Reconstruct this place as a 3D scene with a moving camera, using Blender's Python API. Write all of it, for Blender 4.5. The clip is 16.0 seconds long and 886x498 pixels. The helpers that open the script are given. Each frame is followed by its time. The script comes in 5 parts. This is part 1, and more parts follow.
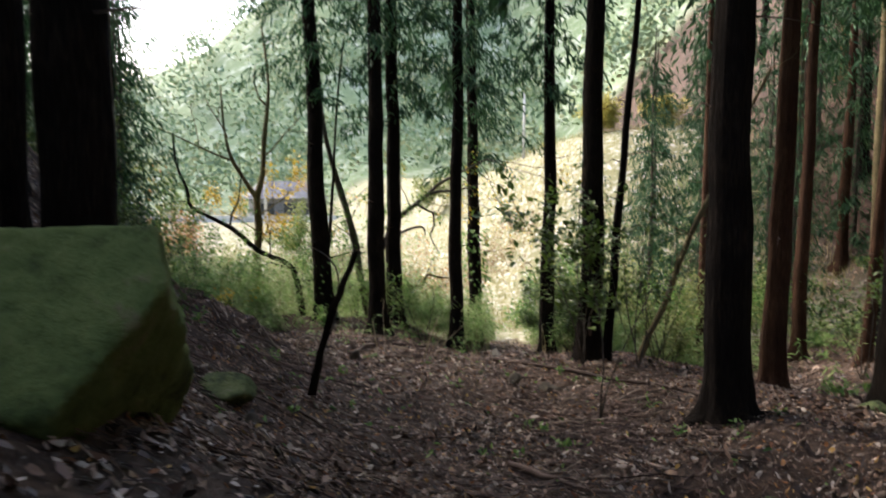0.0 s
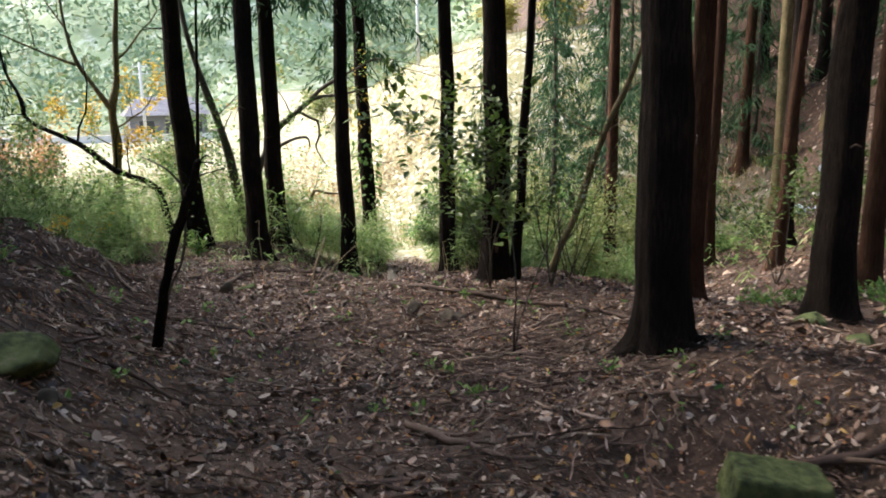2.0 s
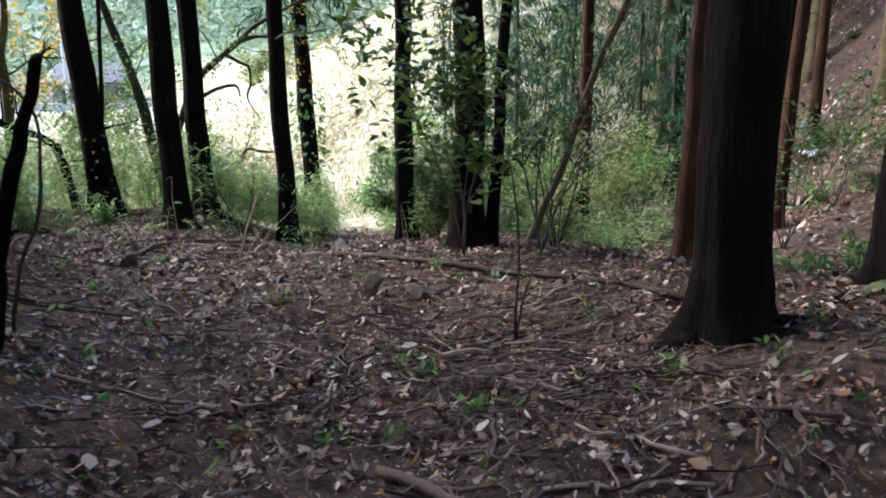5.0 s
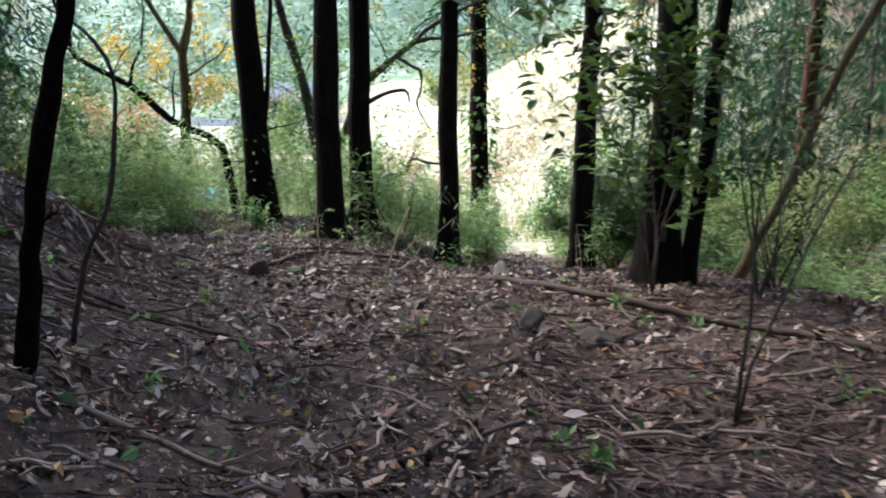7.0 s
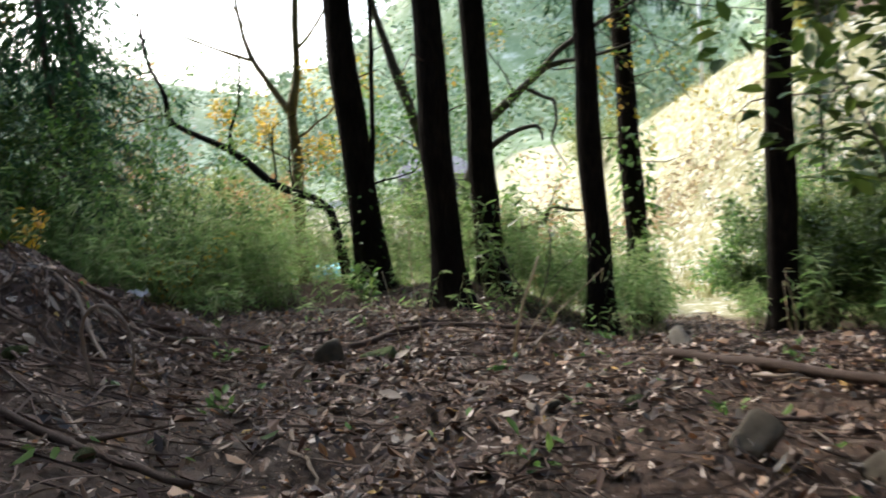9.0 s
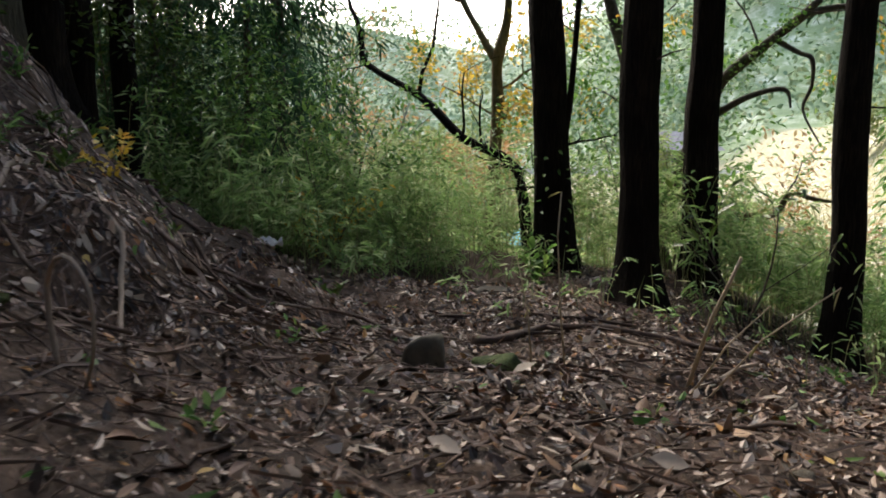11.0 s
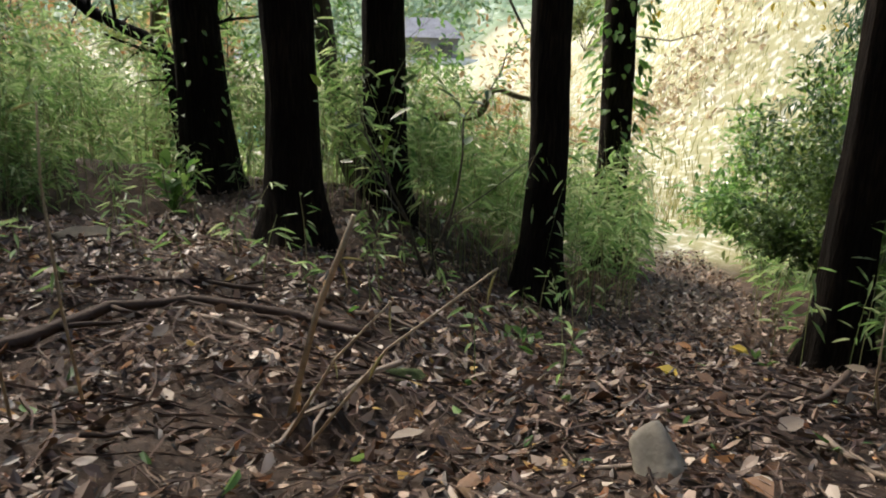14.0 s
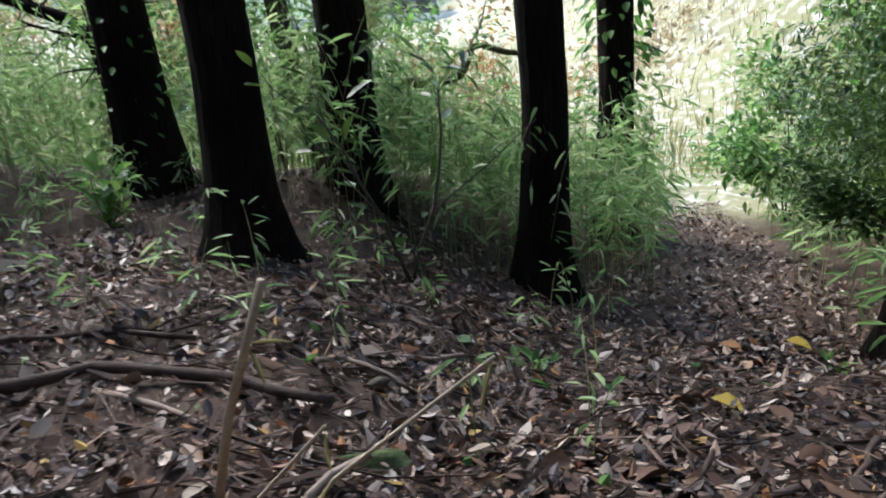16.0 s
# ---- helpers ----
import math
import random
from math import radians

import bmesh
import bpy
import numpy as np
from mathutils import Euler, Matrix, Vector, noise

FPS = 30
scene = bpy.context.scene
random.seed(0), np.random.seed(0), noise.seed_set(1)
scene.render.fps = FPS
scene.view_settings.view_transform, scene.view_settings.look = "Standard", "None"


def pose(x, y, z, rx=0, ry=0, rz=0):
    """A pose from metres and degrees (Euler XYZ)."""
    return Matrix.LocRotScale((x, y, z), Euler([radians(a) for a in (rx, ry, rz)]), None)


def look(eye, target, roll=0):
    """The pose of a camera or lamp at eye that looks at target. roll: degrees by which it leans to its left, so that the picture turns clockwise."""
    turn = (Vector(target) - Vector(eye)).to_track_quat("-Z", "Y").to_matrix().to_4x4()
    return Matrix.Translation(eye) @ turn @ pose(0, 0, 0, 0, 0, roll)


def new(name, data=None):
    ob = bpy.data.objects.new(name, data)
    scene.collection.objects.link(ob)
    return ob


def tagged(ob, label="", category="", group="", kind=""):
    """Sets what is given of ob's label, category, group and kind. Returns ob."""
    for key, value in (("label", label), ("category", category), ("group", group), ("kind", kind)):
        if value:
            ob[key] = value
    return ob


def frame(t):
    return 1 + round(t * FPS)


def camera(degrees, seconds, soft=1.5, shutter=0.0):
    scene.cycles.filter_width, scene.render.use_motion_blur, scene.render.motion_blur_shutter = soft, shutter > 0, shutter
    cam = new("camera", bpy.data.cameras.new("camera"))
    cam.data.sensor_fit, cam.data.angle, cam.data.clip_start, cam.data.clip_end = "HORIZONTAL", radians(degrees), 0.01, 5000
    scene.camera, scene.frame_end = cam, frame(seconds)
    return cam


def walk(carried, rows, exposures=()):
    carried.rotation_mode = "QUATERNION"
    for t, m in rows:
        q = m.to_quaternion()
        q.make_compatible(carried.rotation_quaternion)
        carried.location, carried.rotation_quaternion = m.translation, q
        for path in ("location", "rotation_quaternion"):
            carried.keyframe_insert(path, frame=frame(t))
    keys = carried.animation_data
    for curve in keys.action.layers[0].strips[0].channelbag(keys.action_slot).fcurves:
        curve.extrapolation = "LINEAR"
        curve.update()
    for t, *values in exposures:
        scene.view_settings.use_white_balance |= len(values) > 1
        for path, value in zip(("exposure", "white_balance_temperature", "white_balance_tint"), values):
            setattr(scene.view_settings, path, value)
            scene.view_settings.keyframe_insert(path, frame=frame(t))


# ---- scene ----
cam = camera(59.7, 16.0, soft=1.8, shutter=0.5)
PATH = [
    (0, (-0.079, 0.023, 1.444), (-0.041, 2.014, 1.253), -0.0),
    (0.5, (0.031, 0.511, 1.348), (0.173, 2.486, 1.063), 0.7),
    (1, (0.184, 0.906, 1.275), (0.436, 2.857, 0.919), 0.6),
    (1.5, (0.263, 1.425, 1.178), (0.555, 3.36, 0.766), 0.4),
    (2, (0.226, 1.978, 1.149), (0.514, 3.914, 0.738), -1.1),
    (2.5, (0.238, 2.475, 1.077), (0.507, 4.409, 0.642), -1.6),
    (3, (0.218, 2.932, 1.005), (0.544, 4.855, 0.564), -1.5),
    (3.5, (0.266, 3.349, 0.922), (0.639, 5.256, 0.45), -1.5),
    (3.7, (0.275, 3.486, 0.892), (0.643, 5.391, 0.404), -1.2),
    (5.8, (0.399, 5.147, 0.248), (0.854, 7.042, -0.199), -0.8),
    (6, (0.419, 5.344, 0.236), (0.782, 7.266, -0.182), -0.2),
    (6.5, (0.473, 5.799, 0.111), (0.584, 7.756, -0.286), -0.0),
    (7, (0.625, 6.23, -0.018), (0.616, 8.188, -0.424), 0.5),
    (7.5, (0.629, 6.759, -0.129), (0.492, 8.714, -0.529), -0.1),
    (8, (0.649, 7.537, -0.331), (0.512, 9.508, -0.641), -2.1),
    (8.5, (0.587, 8.262, -0.455), (0.442, 10.243, -0.683), -4.4),
    (8.8, (0.709, 8.729, -0.583), (0.391, 10.693, -0.785), -5.4),
    (9, (0.716, 8.96, -0.616), (0.313, 10.907, -0.827), -4.6),
    (9.5, (0.748, 9.399, -0.65), (0.082, 11.274, -0.851), -4.0),
    (10, (0.765, 9.839, -0.737), (-0.069, 11.645, -0.944), -2.3),
    (10.2, (0.744, 10.044, -0.795), (-0.126, 11.831, -1.012), -1.2),
    (12.3, (1.104, 12.104, -0.724), (0.106, 13.8, -1.079), -0.8),
    (12.5, (1.136, 12.315, -0.724), (0.185, 14.037, -1.086), -0.7),
    (13, (1.075, 12.624, -0.769), (0.37, 14.457, -1.145), 0.7),
    (13.5, (0.962, 12.915, -0.79), (0.595, 14.83, -1.238), 2.9),
    (14, (0.995, 13.252, -0.804), (0.653, 15.146, -1.348), 1.8),
    (14.5, (1.02, 13.517, -0.767), (0.632, 15.389, -1.355), -0.1),
    (15, (0.949, 13.851, -0.802), (0.582, 15.729, -1.382), -2.1),
    (15.5, (0.893, 14.096, -0.817), (0.523, 15.973, -1.4), -3.9),
    (16, (0.894, 14.38, -0.84), (0.558, 16.241, -1.489), -3.3),
]
walk(cam, [(t, look(eye, target, roll)) for t, eye, target, roll in PATH], [(0.0, 2.05, 6900, 13), (1.5, 2.45, 6900, 13), (3.5, 2.5, 6200, 15), (6.0, 2.5, 5800, 15), (8.0, 2.65, 6100, 10), (10.0, 1.9, 6900, 8), (12.5, 2.25, 6900, 14), (13.5, 2.05, 7300, 10), (14.5, 2.1, 6300, 8), (16.0, 2.25, 5700, 9)])

# ---- world, sun, exposure ----
SUN_ELEV, SUN_FROM = 40.0, (-0.78, 0.62)          # the side that the sun stands on
world = bpy.data.worlds.new("sky")
scene.world = world
world.use_nodes = True
wn = world.node_tree
sky = wn.nodes.new("ShaderNodeTexSky")
sky.sky_type, sky.sun_disc = "NISHITA", False
sky.sun_elevation = radians(SUN_ELEV)
sky.sun_rotation = math.atan2(SUN_FROM[0], SUN_FROM[1])
sky.air_density, sky.dust_density, sky.ozone_density = 1.0, 3.0, 1.0
wn.links.new(sky.outputs[0], wn.nodes["Background"].inputs[0])
wn.nodes["Background"].inputs[1].default_value = 0.15
sun = new("sun", bpy.data.lights.new("sun", "SUN"))
sun.data.energy, sun.data.angle, sun.data.color = 1.1, radians(24.0), (1.0, 0.96, 0.9)
flat = math.hypot(*SUN_FROM)
up_z = math.tan(radians(SUN_ELEV)) * flat
sun.matrix_world = look((SUN_FROM[0] * 40, SUN_FROM[1] * 40, up_z * 40), (0, 0, 0))

# ---- materials ----


def mat(name, colours, scale=8.0, rough=0.8, bump=0.3, stretch=(1, 1, 1), island=0.0, detail=6.0, coarse=1.0, spec=0.3, bump_scale=0.02, trans=0.0, obj_random=0.0):
    """A node material: a ramp over two noises, with grain, relief and, by piece, a random shift."""
    m = bpy.data.materials.new(name)
    m.use_nodes = True
    nt = m.node_tree
    bsdf = nt.nodes["Principled BSDF"]
    geo = nt.nodes.new("ShaderNodeTexCoord")
    mp = nt.nodes.new("ShaderNodeMapping")
    mp.inputs["Scale"].default_value = stretch
    nt.links.new(geo.outputs["Object"], mp.inputs["Vector"])
    n1 = nt.nodes.new("ShaderNodeTexNoise")
    n1.inputs["Scale"].default_value, n1.inputs["Detail"].default_value = scale, detail
    n1.inputs["Roughness"].default_value = 0.65
    nt.links.new(mp.outputs[0], n1.inputs["Vector"])
    n2 = nt.nodes.new("ShaderNodeTexNoise")
    n2.inputs["Scale"].default_value, n2.inputs["Detail"].default_value = coarse, 3.0
    nt.links.new(geo.outputs["Object"], n2.inputs["Vector"])
    mix = nt.nodes.new("ShaderNodeMath")
    mix.operation = "MULTIPLY_ADD"
    mix.inputs[1].default_value = 0.6
    nt.links.new(n1.outputs["Fac"], mix.inputs[0])
    half = nt.nodes.new("ShaderNodeMath")
    half.operation = "MULTIPLY"
    half.inputs[1].default_value = 0.4
    nt.links.new(n2.outputs["Fac"], half.inputs[0])
    nt.links.new(half.outputs[0], mix.inputs[2])
    fac = mix.outputs[0]
    if island or obj_random:
        g = nt.nodes.new("ShaderNodeNewGeometry" if island else "ShaderNodeObjectInfo")
        sh = nt.nodes.new("ShaderNodeMath")
        sh.operation = "MULTIPLY_ADD"
        sh.inputs[1].default_value = island or obj_random
        nt.links.new(g.outputs["Random Per Island" if island else "Random"], sh.inputs[0])
        low = nt.nodes.new("ShaderNodeMath")
        low.operation = "MULTIPLY_ADD"
        low.inputs[1].default_value, low.inputs[2].default_value = 1.0 - (island or obj_random) * 0.8, -0.1 * (island or obj_random)
        nt.links.new(fac, low.inputs[0])
        nt.links.new(low.outputs[0], sh.inputs[2])
        fac = sh.outputs[0]
    ramp = nt.nodes.new("ShaderNodeValToRGB")
    els = ramp.color_ramp.elements
    while len(els) < len(colours):
        els.new(0.5)
    lo, hi = (0.08, 0.92) if island or obj_random else (0.3, 0.7)
    for k, (e, c) in enumerate(zip(els, colours)):
        e.position = lo + (hi - lo) * k / max(1, len(colours) - 1)
        e.color = (*c, 1)
    nt.links.new(fac, ramp.inputs[0])
    nt.links.new(ramp.outputs[0], bsdf.inputs["Base Color"])
    bsdf.inputs["Roughness"].default_value = rough
    bsdf.inputs["Specular IOR Level"].default_value = spec
    if bump:
        b = nt.nodes.new("ShaderNodeBump")
        b.inputs["Strength"].default_value, b.inputs["Distance"].default_value = bump, bump_scale
        nt.links.new(n1.outputs["Fac"], b.inputs["Height"])
        nt.links.new(b.outputs[0], bsdf.inputs["Normal"])
    if trans:
        tr = nt.nodes.new("ShaderNodeBsdfTranslucent")
        nt.links.new(ramp.outputs[0], tr.inputs["Color"])
        add = nt.nodes.new("ShaderNodeMixShader")
        add.inputs[0].default_value = trans
        nt.links.new(bsdf.outputs[0], add.inputs[1])
        nt.links.new(tr.outputs[0], add.inputs[2])
        nt.links.new(add.outputs[0], nt.nodes["Material Output"].inputs["Surface"])
    return m


# cedar bark made near-black, the shade of backlit trunks put into its colour
SHADED_BARK = mat("shaded_cedar_bark", [(0.004, 0.0035, 0.003), (0.013, 0.01, 0.008), (0.042, 0.03, 0.022)], 9, 1.0, 1.0, (6, 6, 0.55), coarse=1.5, bump_scale=0.05, spec=0.1)
BARK_RED = mat("reddish_cedar_bark", [(0.018, 0.009, 0.006), (0.052, 0.027, 0.017), (0.125, 0.069, 0.04)], 8, 1.0, 1.0, (6, 6, 0.5), coarse=1.2, bump_scale=0.05, spec=0.1)
BARK_PALE = mat("pale_mossy_bark", [(0.04, 0.033, 0.014), (0.11, 0.088, 0.04), (0.21, 0.17, 0.09)], 10, 0.9, 0.6, (3, 3, 0.8), coarse=2.0)
BARK_OLD = mat("old_pale_ridged_bark", [(0.012, 0.011, 0.007), (0.07, 0.062, 0.04), (0.2, 0.18, 0.13)], 5, 0.95, 1.0, (5, 5, 0.6), coarse=1.5, bump_scale=0.06)
BARK_GREY = mat("grey_broadleaf_bark", [(0.03, 0.025, 0.02), (0.075, 0.065, 0.05), (0.14, 0.12, 0.1)], 14, 0.9, 0.6, (2, 2, 1), coarse=2.0)
WOOD = mat("dead_wood", [(0.03, 0.019, 0.014), (0.08, 0.053, 0.04), (0.19, 0.135, 0.1)], 16, 0.85, 0.6, (2, 2, 2), obj_random=0.5)
PALE_WOOD = mat("weathered_pale_wood", [(0.13, 0.095, 0.07), (0.25, 0.19, 0.14), (0.4, 0.32, 0.25)], 16, 0.8, 0.4, (2, 2, 2), obj_random=0.4)
LITTER = mat("dead_leaves", [(0.014, 0.008, 0.005), (0.04, 0.02, 0.012), (0.1, 0.05, 0.028), (0.19, 0.105, 0.058), (0.3, 0.19, 0.12), (0.48, 0.39, 0.31)], 20, 0.5, 0.2, island=0.88, spec=0.5)
RUST = mat("rust_leaves", [(0.14, 0.05, 0.02), (0.25, 0.1, 0.03), (0.36, 0.17, 0.06), (0.45, 0.3, 0.08)], 20, 0.6, 0.2, island=0.85)
NEEDLE = mat("cedar_needles", [(0.016, 0.05, 0.022), (0.034, 0.095, 0.04), (0.065, 0.15, 0.055)], 3, 0.7, 0.0, island=0.7, coarse=0.4, trans=0.15)
SASA = mat("bamboo_grass", [(0.1, 0.19, 0.055), (0.2, 0.34, 0.1), (0.31, 0.46, 0.165), (0.47, 0.53, 0.27)], 5, 0.45, 0.0, island=0.8, coarse=0.5, trans=0.55, spec=0.5)
CULM = mat("bamboo_culm", [(0.1, 0.14, 0.05), (0.18, 0.22, 0.08), (0.32, 0.3, 0.15)], 6, 0.6, 0.0, island=0.8)
LEAF = mat("green_leaves", [(0.04, 0.1, 0.022), (0.085, 0.19, 0.04), (0.14, 0.27, 0.06), (0.22, 0.34, 0.09)], 5, 0.5, 0.0, island=0.8, trans=0.45, spec=0.4)
LEAF_DARK = mat("dark_glossy_leaves", [(0.025, 0.055, 0.01), (0.06, 0.115, 0.02), (0.12, 0.18, 0.035)], 5, 0.42, 0.0, island=0.8, trans=0.32, spec=0.4)
LEAF_YELLOW = mat("yellow_leaves", [(0.32, 0.24, 0.03), (0.52, 0.38, 0.04), (0.62, 0.46, 0.07), (0.55, 0.28, 0.05)], 5, 0.5, 0.0, island=0.8, trans=0.4)
LEAF_STRAW = mat("straw_yellow_leaves", [(0.3, 0.27, 0.07), (0.42, 0.38, 0.1), (0.5, 0.46, 0.16)], 5, 0.6, 0.0, island=0.8, trans=0.35)
LEAF_ORANGE = mat("orange_leaves", [(0.28, 0.15, 0.06), (0.4, 0.24, 0.1), (0.48, 0.36, 0.18)], 5, 0.6, 0.0, island=0.8, trans=0.3)
HILL_SCRUB = mat("dry_hill_scrub", [(0.24, 0.17, 0.1), (0.36, 0.28, 0.17), (0.46, 0.39, 0.25)], 5, 0.7, 0.0, island=0.8, trans=0.3)
LEAF_PALE = mat("sunlit_scrub_leaves", [(0.12, 0.17, 0.05), (0.2, 0.25, 0.08), (0.32, 0.33, 0.13)], 5, 0.6, 0.0, island=0.8, trans=0.35)
BOULDER = mat("mossy_boulder", [(0.025, 0.028, 0.016), (0.08, 0.11, 0.04), (0.14, 0.19, 0.065), (0.18, 0.23, 0.08), (0.26, 0.2, 0.13)], 7, 0.95, 1.0, detail=14, coarse=1.1, spec=0.1, bump_scale=0.06)
MOSS = mat("mossy_stone", [(0.018, 0.02, 0.013), (0.045, 0.058, 0.028), (0.085, 0.11, 0.045), (0.12, 0.145, 0.06), (0.19, 0.165, 0.115)], 10, 0.95, 1.0, detail=14, coarse=2.6, spec=0.1, bump_scale=0.04)
STONE = mat("grey_stone", [(0.035, 0.03, 0.021), (0.08, 0.068, 0.049), (0.15, 0.13, 0.095)], 9, 0.9, 0.6, detail=9, coarse=2.0)
PALE_STONE = mat("pale_stone", [(0.13, 0.12, 0.095), (0.24, 0.22, 0.18), (0.36, 0.34, 0.28)], 9, 0.9, 0.6, detail=9, coarse=2.0)
STRAW = mat("dry_grass", [(0.16, 0.18, 0.06), (0.3, 0.28, 0.12), (0.46, 0.4, 0.22)], 6, 0.8, 0.0, island=0.8, trans=0.3)
# distance haze is mixed into these leaf colours, paler than near foliage
FARWOOD_HAZED = mat("far_woods", [(0.13, 0.2, 0.12), (0.2, 0.28, 0.16), (0.27, 0.34, 0.19), (0.4, 0.39, 0.22)], 0.15, 0.9, 0.0, island=0.75, coarse=0.03)
ROOF = mat("grey_roof_tile", [(0.1, 0.1, 0.11), (0.17, 0.17, 0.18), (0.25, 0.25, 0.26)], 4, 0.7, 0.3, coarse=1.0)
PLASTER = mat("weathered_plaster", [(0.14, 0.14, 0.14), (0.19, 0.19, 0.19), (0.25, 0.25, 0.25)], 3, 0.9, 0.1, coarse=0.5)
CONCRETE = mat("pale_concrete", [(0.45, 0.45, 0.44), (0.55, 0.55, 0.53), (0.65, 0.64, 0.62)], 8, 0.9, 0.2)
GLASS_DARK = mat("dark_window", [(0.02, 0.025, 0.03), (0.04, 0.045, 0.05), (0.05, 0.06, 0.065)], 2, 0.1, 0.0, spec=0.5)
TEAL = mat("teal_tarpaulin", [(0.03, 0.3, 0.33), (0.05, 0.42, 0.45), (0.12, 0.52, 0.55)], 6, 0.5, 0.3)
PLASTIC_BLUE = mat("faded_blue_plastic", [(0.2, 0.3, 0.42), (0.35, 0.45, 0.55), (0.5, 0.58, 0.65)], 9, 0.4, 0.4)
PLASTIC_WHITE = mat("white_plastic", [(0.5, 0.52, 0.55), (0.65, 0.66, 0.68), (0.75, 0.76, 0.78)], 9, 0.4, 0.4)

# ground sheet: soil under the trees, dry grass in the open
GROUND = mat("ground_soil_and_grass", [(0.014, 0.009, 0.006), (0.04, 0.025, 0.016), (0.09, 0.056, 0.037), (0.18, 0.125, 0.09)], 9, 0.85, 1.0, detail=12, coarse=0.5, bump_scale=0.05)
gt = GROUND.node_tree
g_pos = gt.nodes.new("ShaderNodeSeparateXYZ")
gt.links.new(next(n for n in gt.nodes if n.type == "TEX_COORD").outputs["Object"], g_pos.inputs[0])
g_wob = gt.nodes.new("ShaderNodeTexNoise")
g_wob.inputs["Scale"].default_value = 0.35
g_add = gt.nodes.new("ShaderNodeMath")
g_add.operation = "MULTIPLY_ADD"
g_add.inputs[1].default_value = 6.0
gt.links.new(next(n for n in gt.nodes if n.type == "TEX_COORD").outputs["Object"], g_wob.inputs["Vector"])
gt.links.new(g_wob.outputs["Fac"], g_add.inputs[0])
gt.links.new(g_pos.outputs["Y"], g_add.inputs[2])
g_edge = gt.nodes.new("ShaderNodeMapRange")
g_edge.inputs["From Min"].default_value, g_edge.inputs["From Max"].default_value = 26.2, 28.6
gt.links.new(g_add.outputs[0], g_edge.inputs["Value"])
g_wood = gt.nodes.new("ShaderNodeMapRange")      # the wooded slope on one side keeps its soil
g_wood.inputs["From Min"].default_value, g_wood.inputs["From Max"].default_value = 13.0, 16.0
g_wood.inputs["To Min"].default_value, g_wood.inputs["To Max"].default_value = 1.0, 0.0
gt.links.new(g_pos.outputs["X"], g_wood.inputs["Value"])
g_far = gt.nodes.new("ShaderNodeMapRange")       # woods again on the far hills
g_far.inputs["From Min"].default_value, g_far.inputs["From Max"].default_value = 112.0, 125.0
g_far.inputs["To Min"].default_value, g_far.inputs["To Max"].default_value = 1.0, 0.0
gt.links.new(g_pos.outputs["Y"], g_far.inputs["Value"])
g_both = gt.nodes.new("ShaderNodeMath")
g_both.operation = "MULTIPLY"
gt.links.new(g_far.outputs[0], g_both.inputs[0])
gt.links.new(g_wood.outputs[0], g_both.inputs[1])
g_mul = gt.nodes.new("ShaderNodeMath")
g_mul.operation = "MULTIPLY"
gt.links.new(g_edge.outputs[0], g_mul.inputs[0])
gt.links.new(g_both.outputs[0], g_mul.inputs[1])
g_grain = gt.nodes.new("ShaderNodeTexNoise")
g_grain.inputs["Scale"].default_value, g_grain.inputs["Detail"].default_value = 3.5, 10
gt.links.new(next(n for n in gt.nodes if n.type == "TEX_COORD").outputs["Object"], g_grain.inputs["Vector"])
g_ramp = gt.nodes.new("ShaderNodeValToRGB")
for e, c, p in zip([*g_ramp.color_ramp.elements, g_ramp.color_ramp.elements.new(0.5)], [(0.16, 0.165, 0.07, 1), (0.31, 0.285, 0.165, 1), (0.23, 0.22, 0.115, 1)], (0.3, 0.7, 0.5)):
    e.color = c
gt.links.new(g_grain.outputs["Fac"], g_ramp.inputs[0])
g_mix = gt.nodes.new("ShaderNodeMix")
g_mix.data_type = "RGBA"
g_bsdf = gt.nodes["Principled BSDF"]
gt.links.new(g_mul.outputs[0], g_mix.inputs[0])
gt.links.new(g_bsdf.inputs["Base Color"].links[0].from_socket, g_mix.inputs[6])
gt.links.new(g_ramp.outputs[0], g_mix.inputs[7])
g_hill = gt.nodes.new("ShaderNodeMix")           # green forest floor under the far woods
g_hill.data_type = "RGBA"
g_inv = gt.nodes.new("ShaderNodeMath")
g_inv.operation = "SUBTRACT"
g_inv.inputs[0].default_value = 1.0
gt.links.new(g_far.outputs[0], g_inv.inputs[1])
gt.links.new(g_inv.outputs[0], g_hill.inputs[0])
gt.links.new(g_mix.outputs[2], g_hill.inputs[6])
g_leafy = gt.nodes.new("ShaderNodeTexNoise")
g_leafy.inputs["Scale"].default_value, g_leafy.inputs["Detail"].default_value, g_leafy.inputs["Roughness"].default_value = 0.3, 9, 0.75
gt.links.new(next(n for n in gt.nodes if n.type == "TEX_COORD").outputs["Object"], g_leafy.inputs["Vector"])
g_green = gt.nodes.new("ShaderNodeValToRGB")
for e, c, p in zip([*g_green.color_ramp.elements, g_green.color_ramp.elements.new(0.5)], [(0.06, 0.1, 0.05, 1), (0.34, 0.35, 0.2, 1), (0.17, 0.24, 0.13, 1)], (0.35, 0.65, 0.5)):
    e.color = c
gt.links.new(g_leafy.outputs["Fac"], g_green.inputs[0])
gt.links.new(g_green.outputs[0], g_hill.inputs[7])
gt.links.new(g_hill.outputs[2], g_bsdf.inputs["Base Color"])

# ---- geometry helpers ----


def ss(a, b, v):
    v = np.clip((np.asarray(v, float) - a) / (b - a), 0, 1)
    return v * v * (3 - 2 * v)


def soft(v, k):
    return k * np.log1p(np.exp(np.minimum(v / k, 40)))


